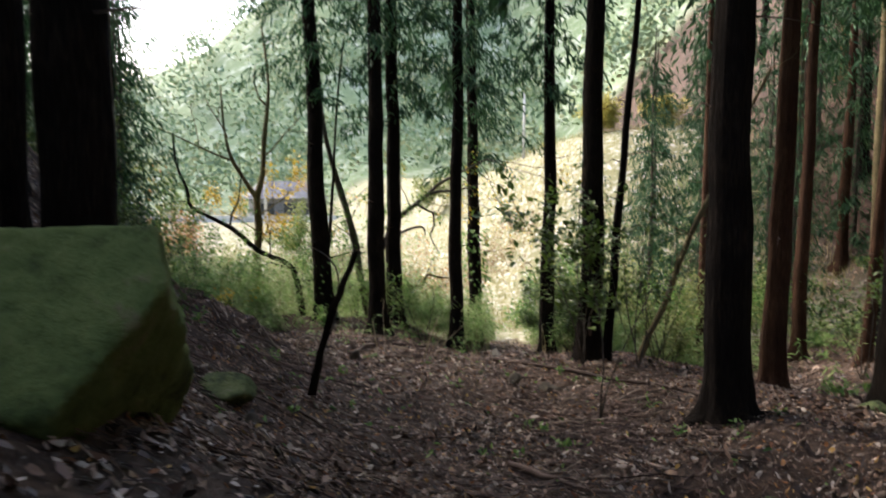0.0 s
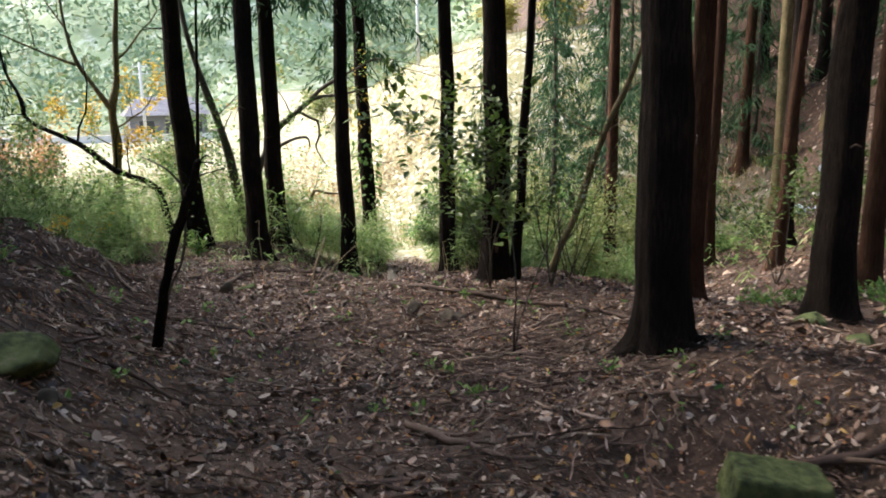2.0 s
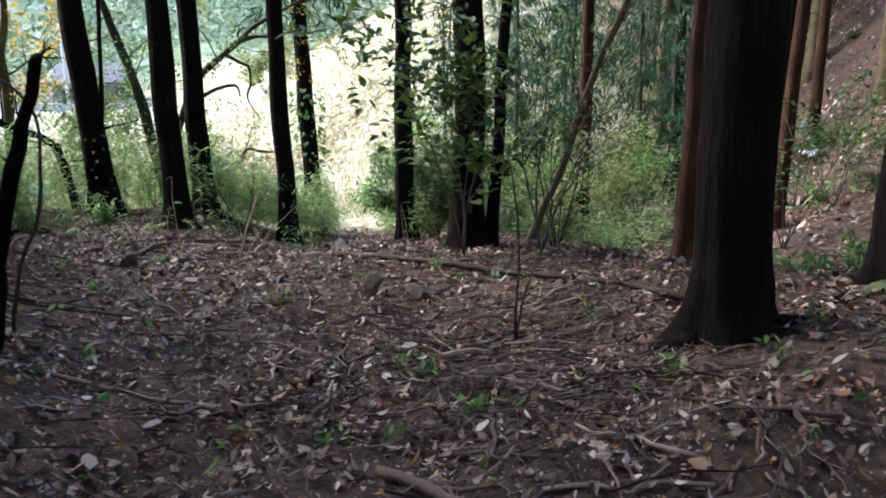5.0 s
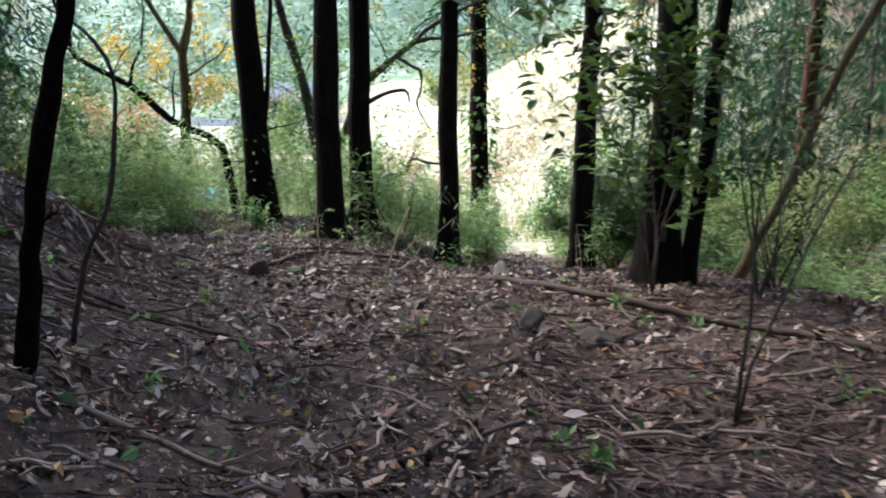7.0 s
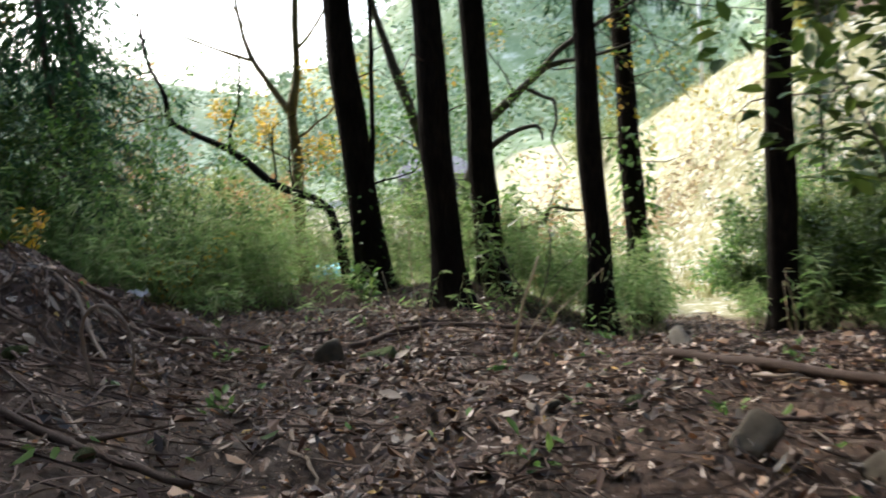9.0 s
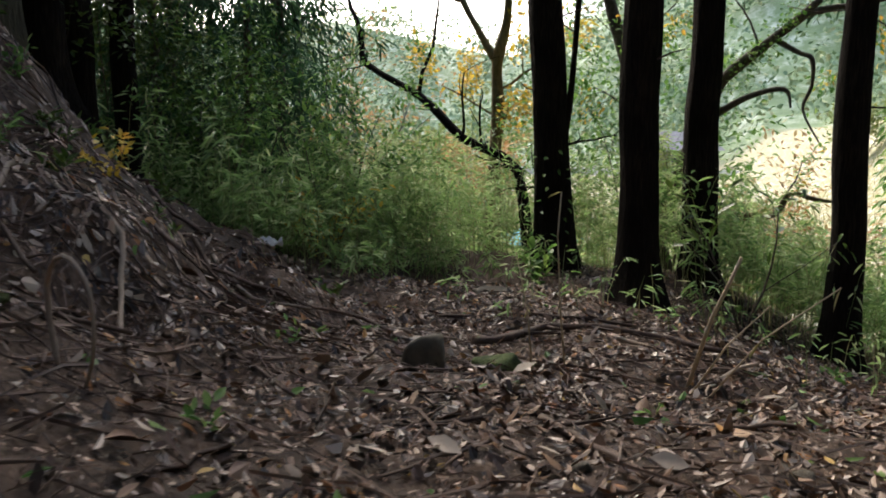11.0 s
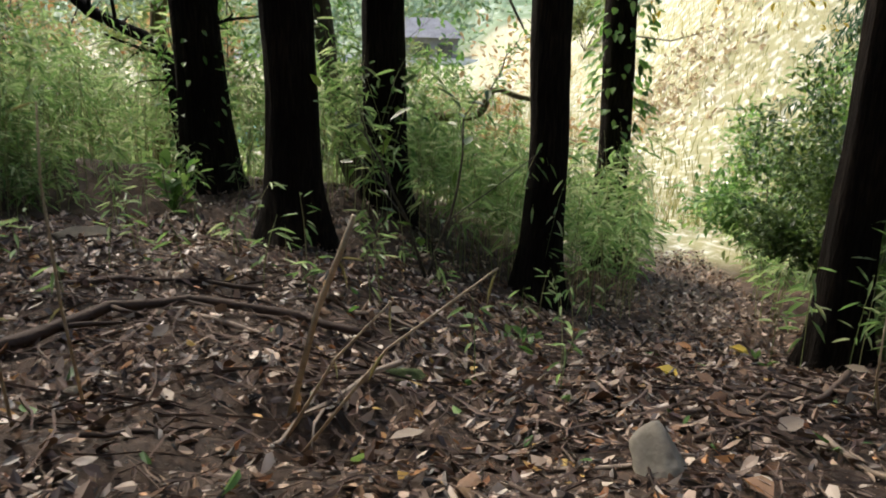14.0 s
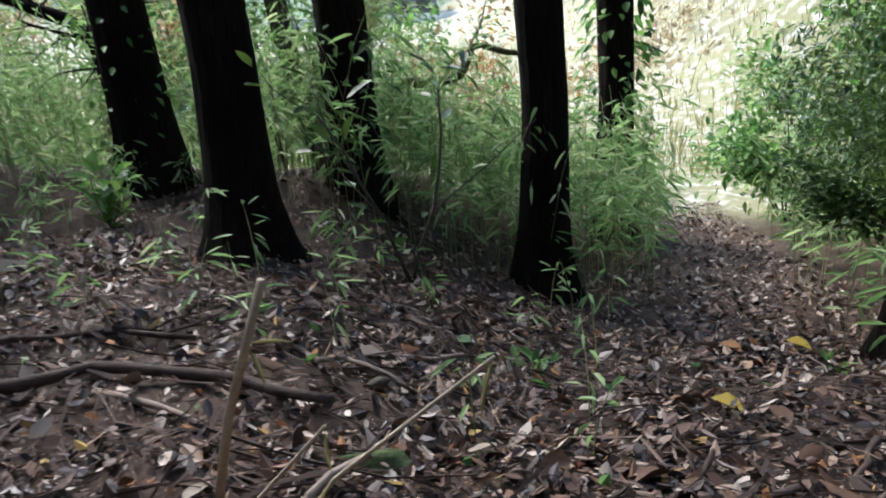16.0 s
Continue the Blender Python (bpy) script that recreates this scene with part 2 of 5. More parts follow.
FALL_Y = [-30, -4, 0, 2, 3.5, 5.2, 6.4, 8, 10, 13.5, 15.5, 17, 19, 22, 26, 30]
FALL_Z = [0.6, 0.25, 0.05, -0.2, -0.45, -1.08, -1.45, -1.75, -2.02, -2.05, -2.3, -2.55, -3.1, -3.6, -4.2, -4.4]


def ground_z(x, y):
    """Height of the ground: a slope that falls to a field, a bank on one side, a wooded slope on the other."""
    x, y = np.asarray(x, float), np.asarray(y, float)
    z = sum(np.interp(y + d, FALL_Y, FALL_Z) * w for d, w in ((-0.8, 0.15), (-0.4, 0.2), (0, 0.3), (0.4, 0.2), (0.8, 0.15)))
    foot = -0.4 - ss(4.5, 8, y) * 0.5 - ss(9, 17, y) * 2.0
    z = z + (0.62 - 0.1 * ss(10, 13, y)) * soft(foot - np.maximum(x, -16), 0.5) * (1 - 0.88 * ss(13.5, 18.5, y)) * (1 - ss(19, 25, y)) * (1 - 0.35 * ss(-9, -16, x))
    z = z + 0.5 * soft(-4.3 - np.maximum(x, -9), 0.3) * ss(9, 12, y) * (1 - ss(14.8, 18, y))
    z = z + (0.55 + 0.4 * ss(19, 21, y)) * ss(15.5, 19, y) * ss(1.2, -1.5, x) * (1 - ss(22, 29, y))
    z = z + 0.4 * ss(1.2, 4.6, x) * ss(6, 8, y) * (1 - ss(10, 14, y))
    z = z - 0.35 * ss(1.2, 2.8, x) * ss(3.5, 6, y) * (1 - ss(6.8, 8.2, y)) * (1 - ss(3.8, 4.6, x))
    z = z + 0.42 * soft(np.minimum(x, 90) - 11 - 0.1 * (np.minimum(y, 60) - 10), 1.5)
    z = z - (0.42 + 0.36 * ss(12, 15, y)) * ss(4, 7.5, x) * (1 - 0.5 * ss(8.5, 11, x)) * (1 - ss(22, 30, y)) * ss(4, 8, y)
    z = z + 0.3 * np.exp(-((x + 4.3) / 1.2) ** 2 - ((y - 13.9) / 1.1) ** 2)
    z = z + 0.7 * soft(np.minimum(x, 50) - 13.8 - 0.1 * (np.minimum(y, 60) - 20), 0.8)
    z = z + 8.2 * ss(27, 42, y) * ss(1.0, 11, x + 0.25 * (y - 40)) * (1 - 0.35 * ss(45, 70, y))   # grassy hill
    z = z + 52 * ss(120, 230, y) * ss(-75, 10, x + 0.1 * y) + 20 * ss(130, 220, y)                 # far hills
    z = z + 22 * ss(-60, -160, x) * ss(20, 80, y)
    return z


LATTICE = np.random.RandomState(17).uniform(-1, 1, (128, 128))


def lumpy(x, y, scale):
    """Smooth random relief between -1 and 1, with bumps about 1 / scale metres apart."""
    u, v = x * scale + 37.3, y * scale + 11.7
    i, j = np.floor(u).astype(int), np.floor(v).astype(int)
    fu, fv = u - i, v - j
    fu, fv = fu * fu * (3 - 2 * fu), fv * fv * (3 - 2 * fv)
    i0, j0, i1, j1 = i % 128, j % 128, (i + 1) % 128, (j + 1) % 128
    return (LATTICE[i0, j0] * (1 - fu) + LATTICE[i1, j0] * fu) * (1 - fv) + (LATTICE[i0, j1] * (1 - fu) + LATTICE[i1, j1] * fu) * fv


def rough_z(x, y):
    x, y = np.asarray(x, float), np.asarray(y, float)
    relief = 0.05 * lumpy(x, y, 0.9) + 0.04 * lumpy(x, y, 2.1) + 0.026 * lumpy(x, y, 4.7) + 0.016 * lumpy(x, y, 9.3)
    bank = ss(-2.6, -3.8, x) * ss(7.5, 10, y) * (1 - ss(16, 18, y))
    relief = relief * (1 + 1.5 * bank) * (1 - 0.6 * ss(0.7, 0.2, np.abs(x - 1.2 - 0.16 * (y - 15))) * ss(14, 16, y))
    relief = relief * (1 - 0.75 * ss(24, 28, y))
    hollow = -0.14 * np.exp(-(((x - 0.1) / 0.4) ** 2 + ((y - 15.93) / 0.25) ** 2))      # scraped hollow beside the path
    lumps = 0.11 * np.sin(2.2 * x + 1.1 * y + np.sin(1.7 * y)) * np.sin(2.4 * y - 1.2 * x + 1.5 * np.sin(1.3 * x)) + 0.06 * np.sin(4.7 * x - 2.0 * y) * np.sin(5.1 * y + 1.9 * x)
    return ground_z(x, y) + lumps * ss(-2.0, -3.2, x) * ss(-12, -9, x) * ss(8.5, 10, y) * (1 - ss(16.5, 18, y)) + relief + hollow


def gz(x, y):
    return float(rough_z(x, y))


class Geo:
    """Vertices and faces gathered for one mesh."""

    def __init__(self):
        self.v, self.f = [], []

    def tube(self, pts, radii, sides=6, ridge=0.0, seed=0, cap=True):
        pts = [Vector(p) for p in pts]
        base, rng = len(self.v), random.Random(seed)
        wob = [1 + ridge * rng.uniform(-1, 1) for _ in range(sides)]
        side = None
        for k, p in enumerate(pts):
            d = (pts[min(k + 1, len(pts) - 1)] - pts[max(k - 1, 0)]).normalized()
            if side is None:
                side = d.orthogonal().normalized()
            side = (side - d * side.dot(d)).normalized()
            other = d.cross(side)
            for s in range(sides):
                a = 2 * math.pi * s / sides
                r = radii[k] * (wob[s] + ridge * 0.4 * rng.uniform(-1, 1))
                self.v.append(p + side * (math.cos(a) * r) + other * (math.sin(a) * r))
        for k in range(len(pts) - 1):
            for s in range(sides):
                a, b = base + k * sides + s, base + k * sides + (s + 1) % sides
                self.f.append((a, b, b + sides, a + sides))
        if cap:
            self.f.append(tuple(base + s for s in reversed(range(sides))))
            self.f.append(tuple(base + (len(pts) - 1) * sides + s for s in range(sides)))

    def leaf(self, p, d, up, length, width, fold=0.15, curl=0.0):
        p, d = Vector(p), Vector(d).normalized()
        side = d.cross(Vector(up))
        side = side.normalized() if side.length > 1e-4 else d.orthogonal().normalized()
        nrm = side.cross(d)
        k = len(self.v)
        drop = nrm * (-curl * length)
        self.v += [p, p + d * (0.35 * length) + side * (width / 2) + nrm * (fold * width) + drop * 0.15, p + d * (0.7 * length) + side * (width * 0.4) + nrm * (fold * width) + drop * 0.5,
                   p + d * length + drop, p + d * (0.7 * length) - side * (width * 0.4) + nrm * (fold * width) + drop * 0.5, p + d * (0.35 * length) - side * (width / 2) + nrm * (fold * width) + drop * 0.15]
        self.f += [(k, k + 1, k + 2, k + 3), (k, k + 3, k + 4, k + 5)]

    def box(self, cx, cy, cz, sx, sy, sz):
        k = len(self.v)
        for dz in (-1, 1):
            for dx, dy in ((-1, -1), (1, -1), (1, 1), (-1, 1)):
                self.v.append(Vector((cx + dx * sx / 2, cy + dy * sy / 2, cz + dz * sz / 2)))
        self.f += [(k + 3, k + 2, k + 1, k), (k + 4, k + 5, k + 6, k + 7)]
        self.f += [(k + a, k + (a + 1) % 4, k + 4 + (a + 1) % 4, k + 4 + a) for a in range(4)]

    def mesh(self, name, material, smooth=True):
        me = bpy.data.meshes.new(name)
        me.from_pydata([tuple(p) for p in self.v], [], self.f)
        me.materials.append(material)
        if smooth:
            me.polygons.foreach_set("use_smooth", [True] * len(me.polygons))
        me.update()
        return me

    def thing(self, name, material, parent=None, label="", smooth=True):
        ob = new(name, self.mesh(name, material, smooth))
        ob.parent = parent
        return tagged(ob, label)


def curved(pts, rad, n=4):
    """A smooth curve through the given points, with the radii between them."""
    pts, out, rr = [Vector(p) for p in pts], [], []
    for k in range(len(pts) - 1):
        a, b, c, d = pts[max(k - 1, 0)], pts[k], pts[k + 1], pts[min(k + 2, len(pts) - 1)]
        for j in range(n):
            u = j / n
            out.append(0.5 * (2 * b + (c - a) * u + (2 * a - 5 * b + 4 * c - d) * u * u + (3 * b - a - 3 * c + d) * u ** 3))
            rr.append((rad[k] + (rad[k + 1] - rad[k]) * u) * (1 + 0.1 * math.sin(7.3 * (k * n + j))))
    return out + [pts[-1]], rr + [rad[-1]]


def rotated(v, axis, angle):
    return Matrix.Rotation(angle, 3, axis) @ v


def grow(geo, p, d, length, r, depth, rng, ends, bend=0.35, sides=6, up=0.1, pieces=None):
    """A limb that bends, tapers and forks; ends gathers the twig tips, pieces (if given) the side branches by themselves."""
    pts, radii, n = [Vector(p)], [r], 5
    d = Vector(d).normalized()
    for k in range(n):
        d = (d + Vector((rng.uniform(-1, 1), rng.uniform(-1, 1), rng.uniform(-1, 1) + up)) * bend * 0.5).normalized()
        pts.append(pts[-1] + d * (length / n))
        radii.append(r * (1 - 0.55 * (k + 1) / n))
        if depth > 0 and k >= 1 and rng.random() < 0.75:
            nd = rotated(d, d.orthogonal(), rng.uniform(0.5, 1.0))
            nd = rotated(nd, d, rng.uniform(0, 6.28))
            side = geo
            if pieces is not None:
                side = Geo()
                pieces.append(side)
            grow(side, pts[-1], nd, length * rng.uniform(0.4, 0.65), radii[-1] * 0.6, depth - 1, rng, ends, bend, max(3, sides - 1), up)
        if depth <= 1:
            ends.append((pts[-1].copy(), d.copy()))
    geo.tube(pts, radii, sides)


def thing_at(name, x, y, label, category, group="", z=None):
    ob = new(name)
    ob.location = (x, y, gz(x, y) if z is None else z)
    return tagged(ob, label, category, group)


# ---- ground ----
def spaced(stops):
    out = []
    for a, b, step in stops:
        out += list(np.arange(a, b - 1e-6, step))
    return np.array(out + [stops[-1][1]])


gx = spaced([(-420, -60, 30), (-60, -14, 4), (-14, -8.5, 0.35), (-8.5, 6, 0.09), (6, 16, 0.35), (16, 60, 3), (60, 420, 30)])
gy = spaced([(-200, -20, 20), (-20, 0, 1.2), (0, 2.4, 0.3), (2.4, 23, 0.09), (23, 34, 0.35), (34, 47, 0.5), (47, 70, 1.5), (70, 260, 8), (260, 900, 80)])
GX, GY = np.meshgrid(gx, gy)
GZ = rough_z(GX, GY)
near = (GX > -14) & (GX < 16) & (GY > 0) & (GY < 34)
GZ = GZ + np.where(near, np.random.RandomState(3).normal(0, 0.012, GX.shape), 0)
nx, ny = len(gx), len(gy)
idx = np.arange(nx * ny).reshape(ny, nx)
quads = np.stack([idx[:-1, :-1], idx[:-1, 1:], idx[1:, 1:], idx[1:, :-1]], -1).reshape(-1, 4)
gm = bpy.data.meshes.new("ground")
gm.from_pydata(np.stack([GX, GY, GZ], -1).reshape(-1, 3).tolist(), [], quads.tolist())
gm.materials.append(GROUND)
gm.polygons.foreach_set("use_smooth", [True] * len(gm.polygons))
tagged(new("ground", gm), "brown forest soil under dead leaves, falling to a dry grass field", "ground", kind="structure")

# ---- cedars ----


def crown_mesh(seed, height, radius, dense=1.0, per=12, length=(0.16, 0.34), width=(0.03, 0.06)):
    """Whorls of drooping sprays of needles, widest near the foot."""
    g, rng = Geo(), random.Random(seed)
    n = int(height * 6 * dense)
    for k in range(n):
        h = height * (k / n) ** 0.9
        reach = radius * (1 - 0.8 * h / height) * rng.uniform(0.55, 1.1)
        a = k * 2.4 + rng.uniform(-0.4, 0.4)
        out = Vector((math.cos(a), math.sin(a), 0))
        steps = max(3, int(reach * 4.5))
        for s in range(steps):
            u = (s + 0.6) / steps
            p = out * (reach * u) + Vector((0, 0, h + 0.25 * reach * u - 0.55 * reach * u * u))
            hang = rng.uniform(0.1, 0.35)
            for _ in range(per):
                q = p + Vector((rng.uniform(-0.2, 0.2), rng.uniform(-0.2, 0.2), rng.uniform(-hang, 0.08)))
                d = (out * rng.uniform(0.1, 0.9) + Vector((rng.uniform(-0.8, 0.8), rng.uniform(-0.8, 0.8), rng.uniform(-1.4, 0.0)))).normalized()
                g.leaf(q, d, (rng.uniform(-1, 1), rng.uniform(-1, 1), 1), rng.uniform(*length), rng.uniform(*width), 0.1, rng.uniform(0.1, 0.5))
    return g.mesh("crown", NEEDLE)


# coarse canopy mostly above the view; its density sets how much light gets through
CROWN_HIGH = [crown_mesh(s, 8.5, 2.9, 1.0, 3, (0.35, 0.7), (0.16, 0.32)) for s in (1, 2)]
CROWN_FAR = [crown_mesh(s, 8.5, 2.7, 0.8, 4, (0.2, 0.45), (0.05, 0.1)) for s in (11, 12)]
CROWN_EDGE = [crown_mesh(s, 11.0, 2.6, 0.85, 10) for s in (3, 4)]


def bole(height, r, seed, lean=(0, 0), flare=0.5, ridge=0.05, sides=16, close=False):
    """A tapering trunk with a flared, fluted foot, as points in its own space; a close one has strips of fibrous bark."""
    g, rng = Geo(), random.Random(seed)
    hs = [-1.3, -0.1, 0.05, 0.18, 0.35, 0.6, 1.0, 1.6, 2.4, 3.4, 4.6, 6, 8, 11, height]
    if close:
        sides = 44
        hs = [-1.3, -0.1] + [0.02 + 0.11 * k + 0.004 * k * k for k in range(26)] + [6.4, 8, 11, height]
    flute = [rng.uniform(-1, 1) for _ in range(sides)]
    lobes = [(rng.randint(3, 6), rng.uniform(0, 6.28)) for _ in range(2)]
    strip = [rng.uniform(-1, 1) for _ in range(sides)]
    wx, wy = rng.uniform(-0.04, 0.04), rng.uniform(-0.04, 0.04)
    for k, h in enumerate(hs):
        fl = math.exp(-max(h, -0.1) / 0.28) * flare
        rr = r * (1 - 0.72 * max(h, 0) / height) * (1 + fl)
        ox = lean[0] * h + wx * math.sin(h * 1.1 + seed)
        oy = lean[1] * h + wy * math.sin(h * 0.9 + seed * 2)
        ox += 0.012 * math.sin(h * 2.7 + seed)
        for s in range(sides):
            a = 2 * math.pi * s / sides
            if close:
                if rng.random() < 0.3:
                    strip[s] = rng.uniform(-1, 1)
                lobe = sum(math.sin(n * a + p) for n, p in lobes) / 2
                q = rr * (1 + 0.04 * strip[s] + 0.035 * lobe + 0.03 * math.sin(h * 2.3 + lobes[0][1]) + 0.02 * math.sin(h * 5.1 + a) + fl * 0.35 * lobe)
            else:
                q = rr * (1 + ridge * flute[s] + fl * 0.45 * flute[(s * 5) % sides] + ridge * 0.35 * rng.uniform(-1, 1))
            g.v.append(Vector((ox + math.cos(a) * q, oy + math.sin(a) * q, h)))
    for k in range(len(hs) - 1):
        for s in range(sides):
            a, b = k * sides + s, k * sides + (s + 1) % sides
            g.f.append((a, b, b + sides, a + sides))
    g.f.append(tuple((len(hs) - 1) * sides + s for s in range(sides)))
    return g


def cedar(x, y, dia, lean=(0.0, 0.0), material=SHADED_BARK, label="tall cedar with shade-darkened fissured bark on the leafy slope", height=17.0, crown=9.0, edge=False, seed=0, group="cedars of the wood", stubs=5, z=None, roots=0, flare=0.5):
    t = thing_at("cedar_tree", x, y, label, "tree", group, z)
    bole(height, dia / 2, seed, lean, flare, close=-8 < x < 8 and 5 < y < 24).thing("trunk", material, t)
    rr = random.Random(seed + 7)
    for n in range(roots):
        a = 6.28 * n / roots + rr.uniform(-0.5, 0.5)
        L, o = dia * rr.uniform(0.4, 0.9), Vector((math.cos(a), math.sin(a), 0))
        side = Vector((-o.y, o.x, 0)) * rr.uniform(-0.15, 0.15)
        g = Geo()
        pts = []
        for u in (0.0, 0.3, 0.6, 1.0):
            q = o * (dia * 0.42 + L * u) + side * (u * u * 2)
            pts.append(Vector((q.x, q.y, gz(x + q.x, y + q.y) - t.location.z + 0.1 * dia * (1 - u) - 0.05 * u)))
        g.tube(pts, [dia * 0.15, dia * 0.11, dia * 0.08, dia * 0.03], 7, 0.15, seed + n)
        g.thing("root", material, t)
    kinds = CROWN_EDGE if edge else CROWN_FAR if x > 7 and y > 9 else CROWN_HIGH
    c = new("crown", kinds[seed % 2])
    c.parent = t
    c.location = (lean[0] * crown, lean[1] * crown, crown)
    c.rotation_euler = (0, 0, seed * 1.7)
    rng = random.Random(seed + 50)
    for _ in range(stubs):
        h, a = rng.uniform(2.2, crown), rng.uniform(0, 6.28)
        rr = dia / 2 * (1 - 0.72 * h / height)
        o = Vector((math.cos(a), math.sin(a), 0))
        s = Vector((lean[0] * h, lean[1] * h, h)) + o * rr * 0.8
        L = rng.uniform(0.25, 1.0)
        g = Geo()
        g.tube([s, s + o * L * 0.5 + Vector((0, 0, rng.uniform(-0.05, 0.1))), s + o * L + Vector((0, 0, rng.uniform(-0.25, 0.15)))], [0.014, 0.01, 0.004], 4)
        g.thing("dead_branch", WOOD, t)
    return t


DARK = "tall dark cedar with a flared foot among dead leaves"
EDGE = "slender dark cedar with bamboo grass round its foot"
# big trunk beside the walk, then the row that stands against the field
cedar(3.62, 9.35, 0.56, (-0.012, 0.0), SHADED_BARK, "large cedar with shade-darkened fissured bark, leaf litter round its roots", seed=1, roots=7, flare=0.45)
cedar(3.12, 15.1, 0.48, (0.002, 0.0), SHADED_BARK, "dark cedar with a pale scar low on its trunk", seed=2, roots=6)
cedar(2.86, 18.75, 0.35, (0.0, 0.02), SHADED_BARK, "slender dark brown cedar beside the leafy path", seed=3, edge=True, crown=6.5)
cedar(0.64, 20.2, 0.37, (0.004, 0.0), SHADED_BARK, EDGE, roots=4, seed=4, edge=True, crown=6.5)
cedar(-1.36, 19.2, 0.45, (-0.004, 0.0), SHADED_BARK, EDGE, roots=5, seed=5, edge=True, crown=7.0)
cedar(-0.98, 20.8, 0.44, (-0.008, 0.0), SHADED_BARK, EDGE, seed=6, edge=True, crown=5.5)
cedar(-2.9, 20.7, 0.5, (-0.035, 0.0), SHADED_BARK, "dark cedar with a broad foot standing in bamboo grass", seed=7, edge=True, crown=6.0, roots=5)
cedar(1.36, 23.2, 0.43, (-0.02, 0.0), SHADED_BARK, "dark ivy-clad cedar at the field's edge", seed=9, edge=True, crown=5.5)
cedar(3.47, 15.15, 0.18, (0.068, 0.0), SHADED_BARK, "thin leaning young cedar close behind a thicker trunk", seed=10, height=13, crown=8)
RED = "straight cedar with reddish-brown bark on the littered slope"
for k, (x, y, dia, lx, m) in enumerate([(7.2, 15.9, 0.52, 0.012, BARK_RED), (6.95, 11.3, 0.56, 0.02, SHADED_BARK), (10.5, 18.2, 0.3, 0.05, BARK_RED), (6.0, 8.5, 0.5, 0.0, SHADED_BARK),
                                        (17.9, 31.8, 0.5, -0.015, SHADED_BARK), (14.3, 24.4, 0.42, -0.01, BARK_PALE), (20.8, 39.0, 0.55, -0.03, BARK_RED), (17.6, 26.6, 0.5, 0.02, BARK_PALE),
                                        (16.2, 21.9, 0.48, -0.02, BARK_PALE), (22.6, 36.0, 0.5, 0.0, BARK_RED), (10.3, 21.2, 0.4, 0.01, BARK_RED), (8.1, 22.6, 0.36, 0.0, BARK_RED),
                                        (9.6, 14.0, 0.4, 0.02, BARK_RED), (12.2, 20.6, 0.4, 0.0, SHADED_BARK), (12.8, 16.5, 0.42, 0.02, BARK_RED), (13.2, 27.2, 0.4, 0.0, SHADED_BARK), (15.6, 28.9, 0.42, 0.01, BARK_RED), (18.8, 29.2, 0.45, 0.0, SHADED_BARK), (16.6, 34.6, 0.45, 0.0, SHADED_BARK), (20.2, 33.4, 0.45, 0.01, BARK_RED), (11.4, 13.6, 0.4, 0.015, SHADED_BARK)]):
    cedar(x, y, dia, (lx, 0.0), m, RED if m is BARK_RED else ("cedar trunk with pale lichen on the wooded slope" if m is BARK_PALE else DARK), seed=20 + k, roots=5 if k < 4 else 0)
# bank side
for k, (x, y, dia, lx, m) in enumerate([(-2.75, 5.9, 0.58, 0.0, SHADED_BARK), (-4.0, 5.6, 0.55, 0.03, SHADED_BARK), (-4.6, 8.6, 0.3, 0.0, SHADED_BARK), (-6.5, 15.3, 0.55, 0.02, BARK_OLD), (-6.75, 16.0, 0.42, 0.0, SHADED_BARK),
                                        (-7.0, 16.6, 0.32, 0.0, SHADED_BARK), (-7.1, 17.3, 0.3, 0.0, SHADED_BARK), (-6.2, 11.2, 0.45, 0.0, SHADED_BARK)]):
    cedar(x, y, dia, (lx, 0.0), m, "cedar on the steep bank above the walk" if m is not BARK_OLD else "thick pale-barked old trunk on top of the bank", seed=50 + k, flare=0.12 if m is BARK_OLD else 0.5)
# the rest of the plantation up the slope, with unseen sun blockers behind and left
rng = random.Random(11)
spots = []
for _ in range(1500):
    x, y = rng.uniform(8, 40), rng.uniform(2, 52)
    # cedars added behind the walk, out of view, to close the canopy
    if rng.random() < 0.5:
        x, y = rng.uniform(-26, 14), rng.uniform(-18, 3)
    # more cedars to the left, mostly out of view, added to block the sun
    if rng.random() < 0.35:
        x, y = rng.uniform(-30, -8.5), rng.uniform(-2, 22)
    if (x < 11 and y > 5 and x > 4) or (x < 9 and abs(x) < 2.0 and y > -3) or (x < 14 and y > 22) or (x < 18 and y > 36) or (-9 < x < -6 and 15 < y < 22) or (x < -8 and y > 20.5 and x > -13):
        continue
    if y < 3 and abs(x) < 2.6 and y > -2.5:
        continue
    if x > 8 and any(abs(x - a) < 1.4 and abs(y - b) < 1.4 for a, b in ((10.5, 18.2), (17.9, 31.8), (14.3, 24.4), (20.8, 39.0), (17.6, 26.6), (16.2, 21.9), (22.6, 36.0), (9.6, 14.0), (12.2, 20.6), (12.8, 16.5))):
        continue
    if all((x - a) ** 2 + (y - b) ** 2 > 2.5 ** 2 for a, b in spots):
        spots.append((x, y))
for k, (x, y) in enumerate(spots[:185]):
    m = (BARK_RED, SHADED_BARK, BARK_PALE, BARK_RED)[k % 4]
    cedar(x, y, rng.uniform(0.3, 0.5), (rng.uniform(-0.02, 0.02), rng.uniform(-0.02, 0.02)), m, RED if m is BARK_RED else ("cedar trunk with pale lichen on the wooded slope" if m is BARK_PALE else DARK), seed=100 + k, stubs=2 if x > 8 else 0)

# ---- rocks ----


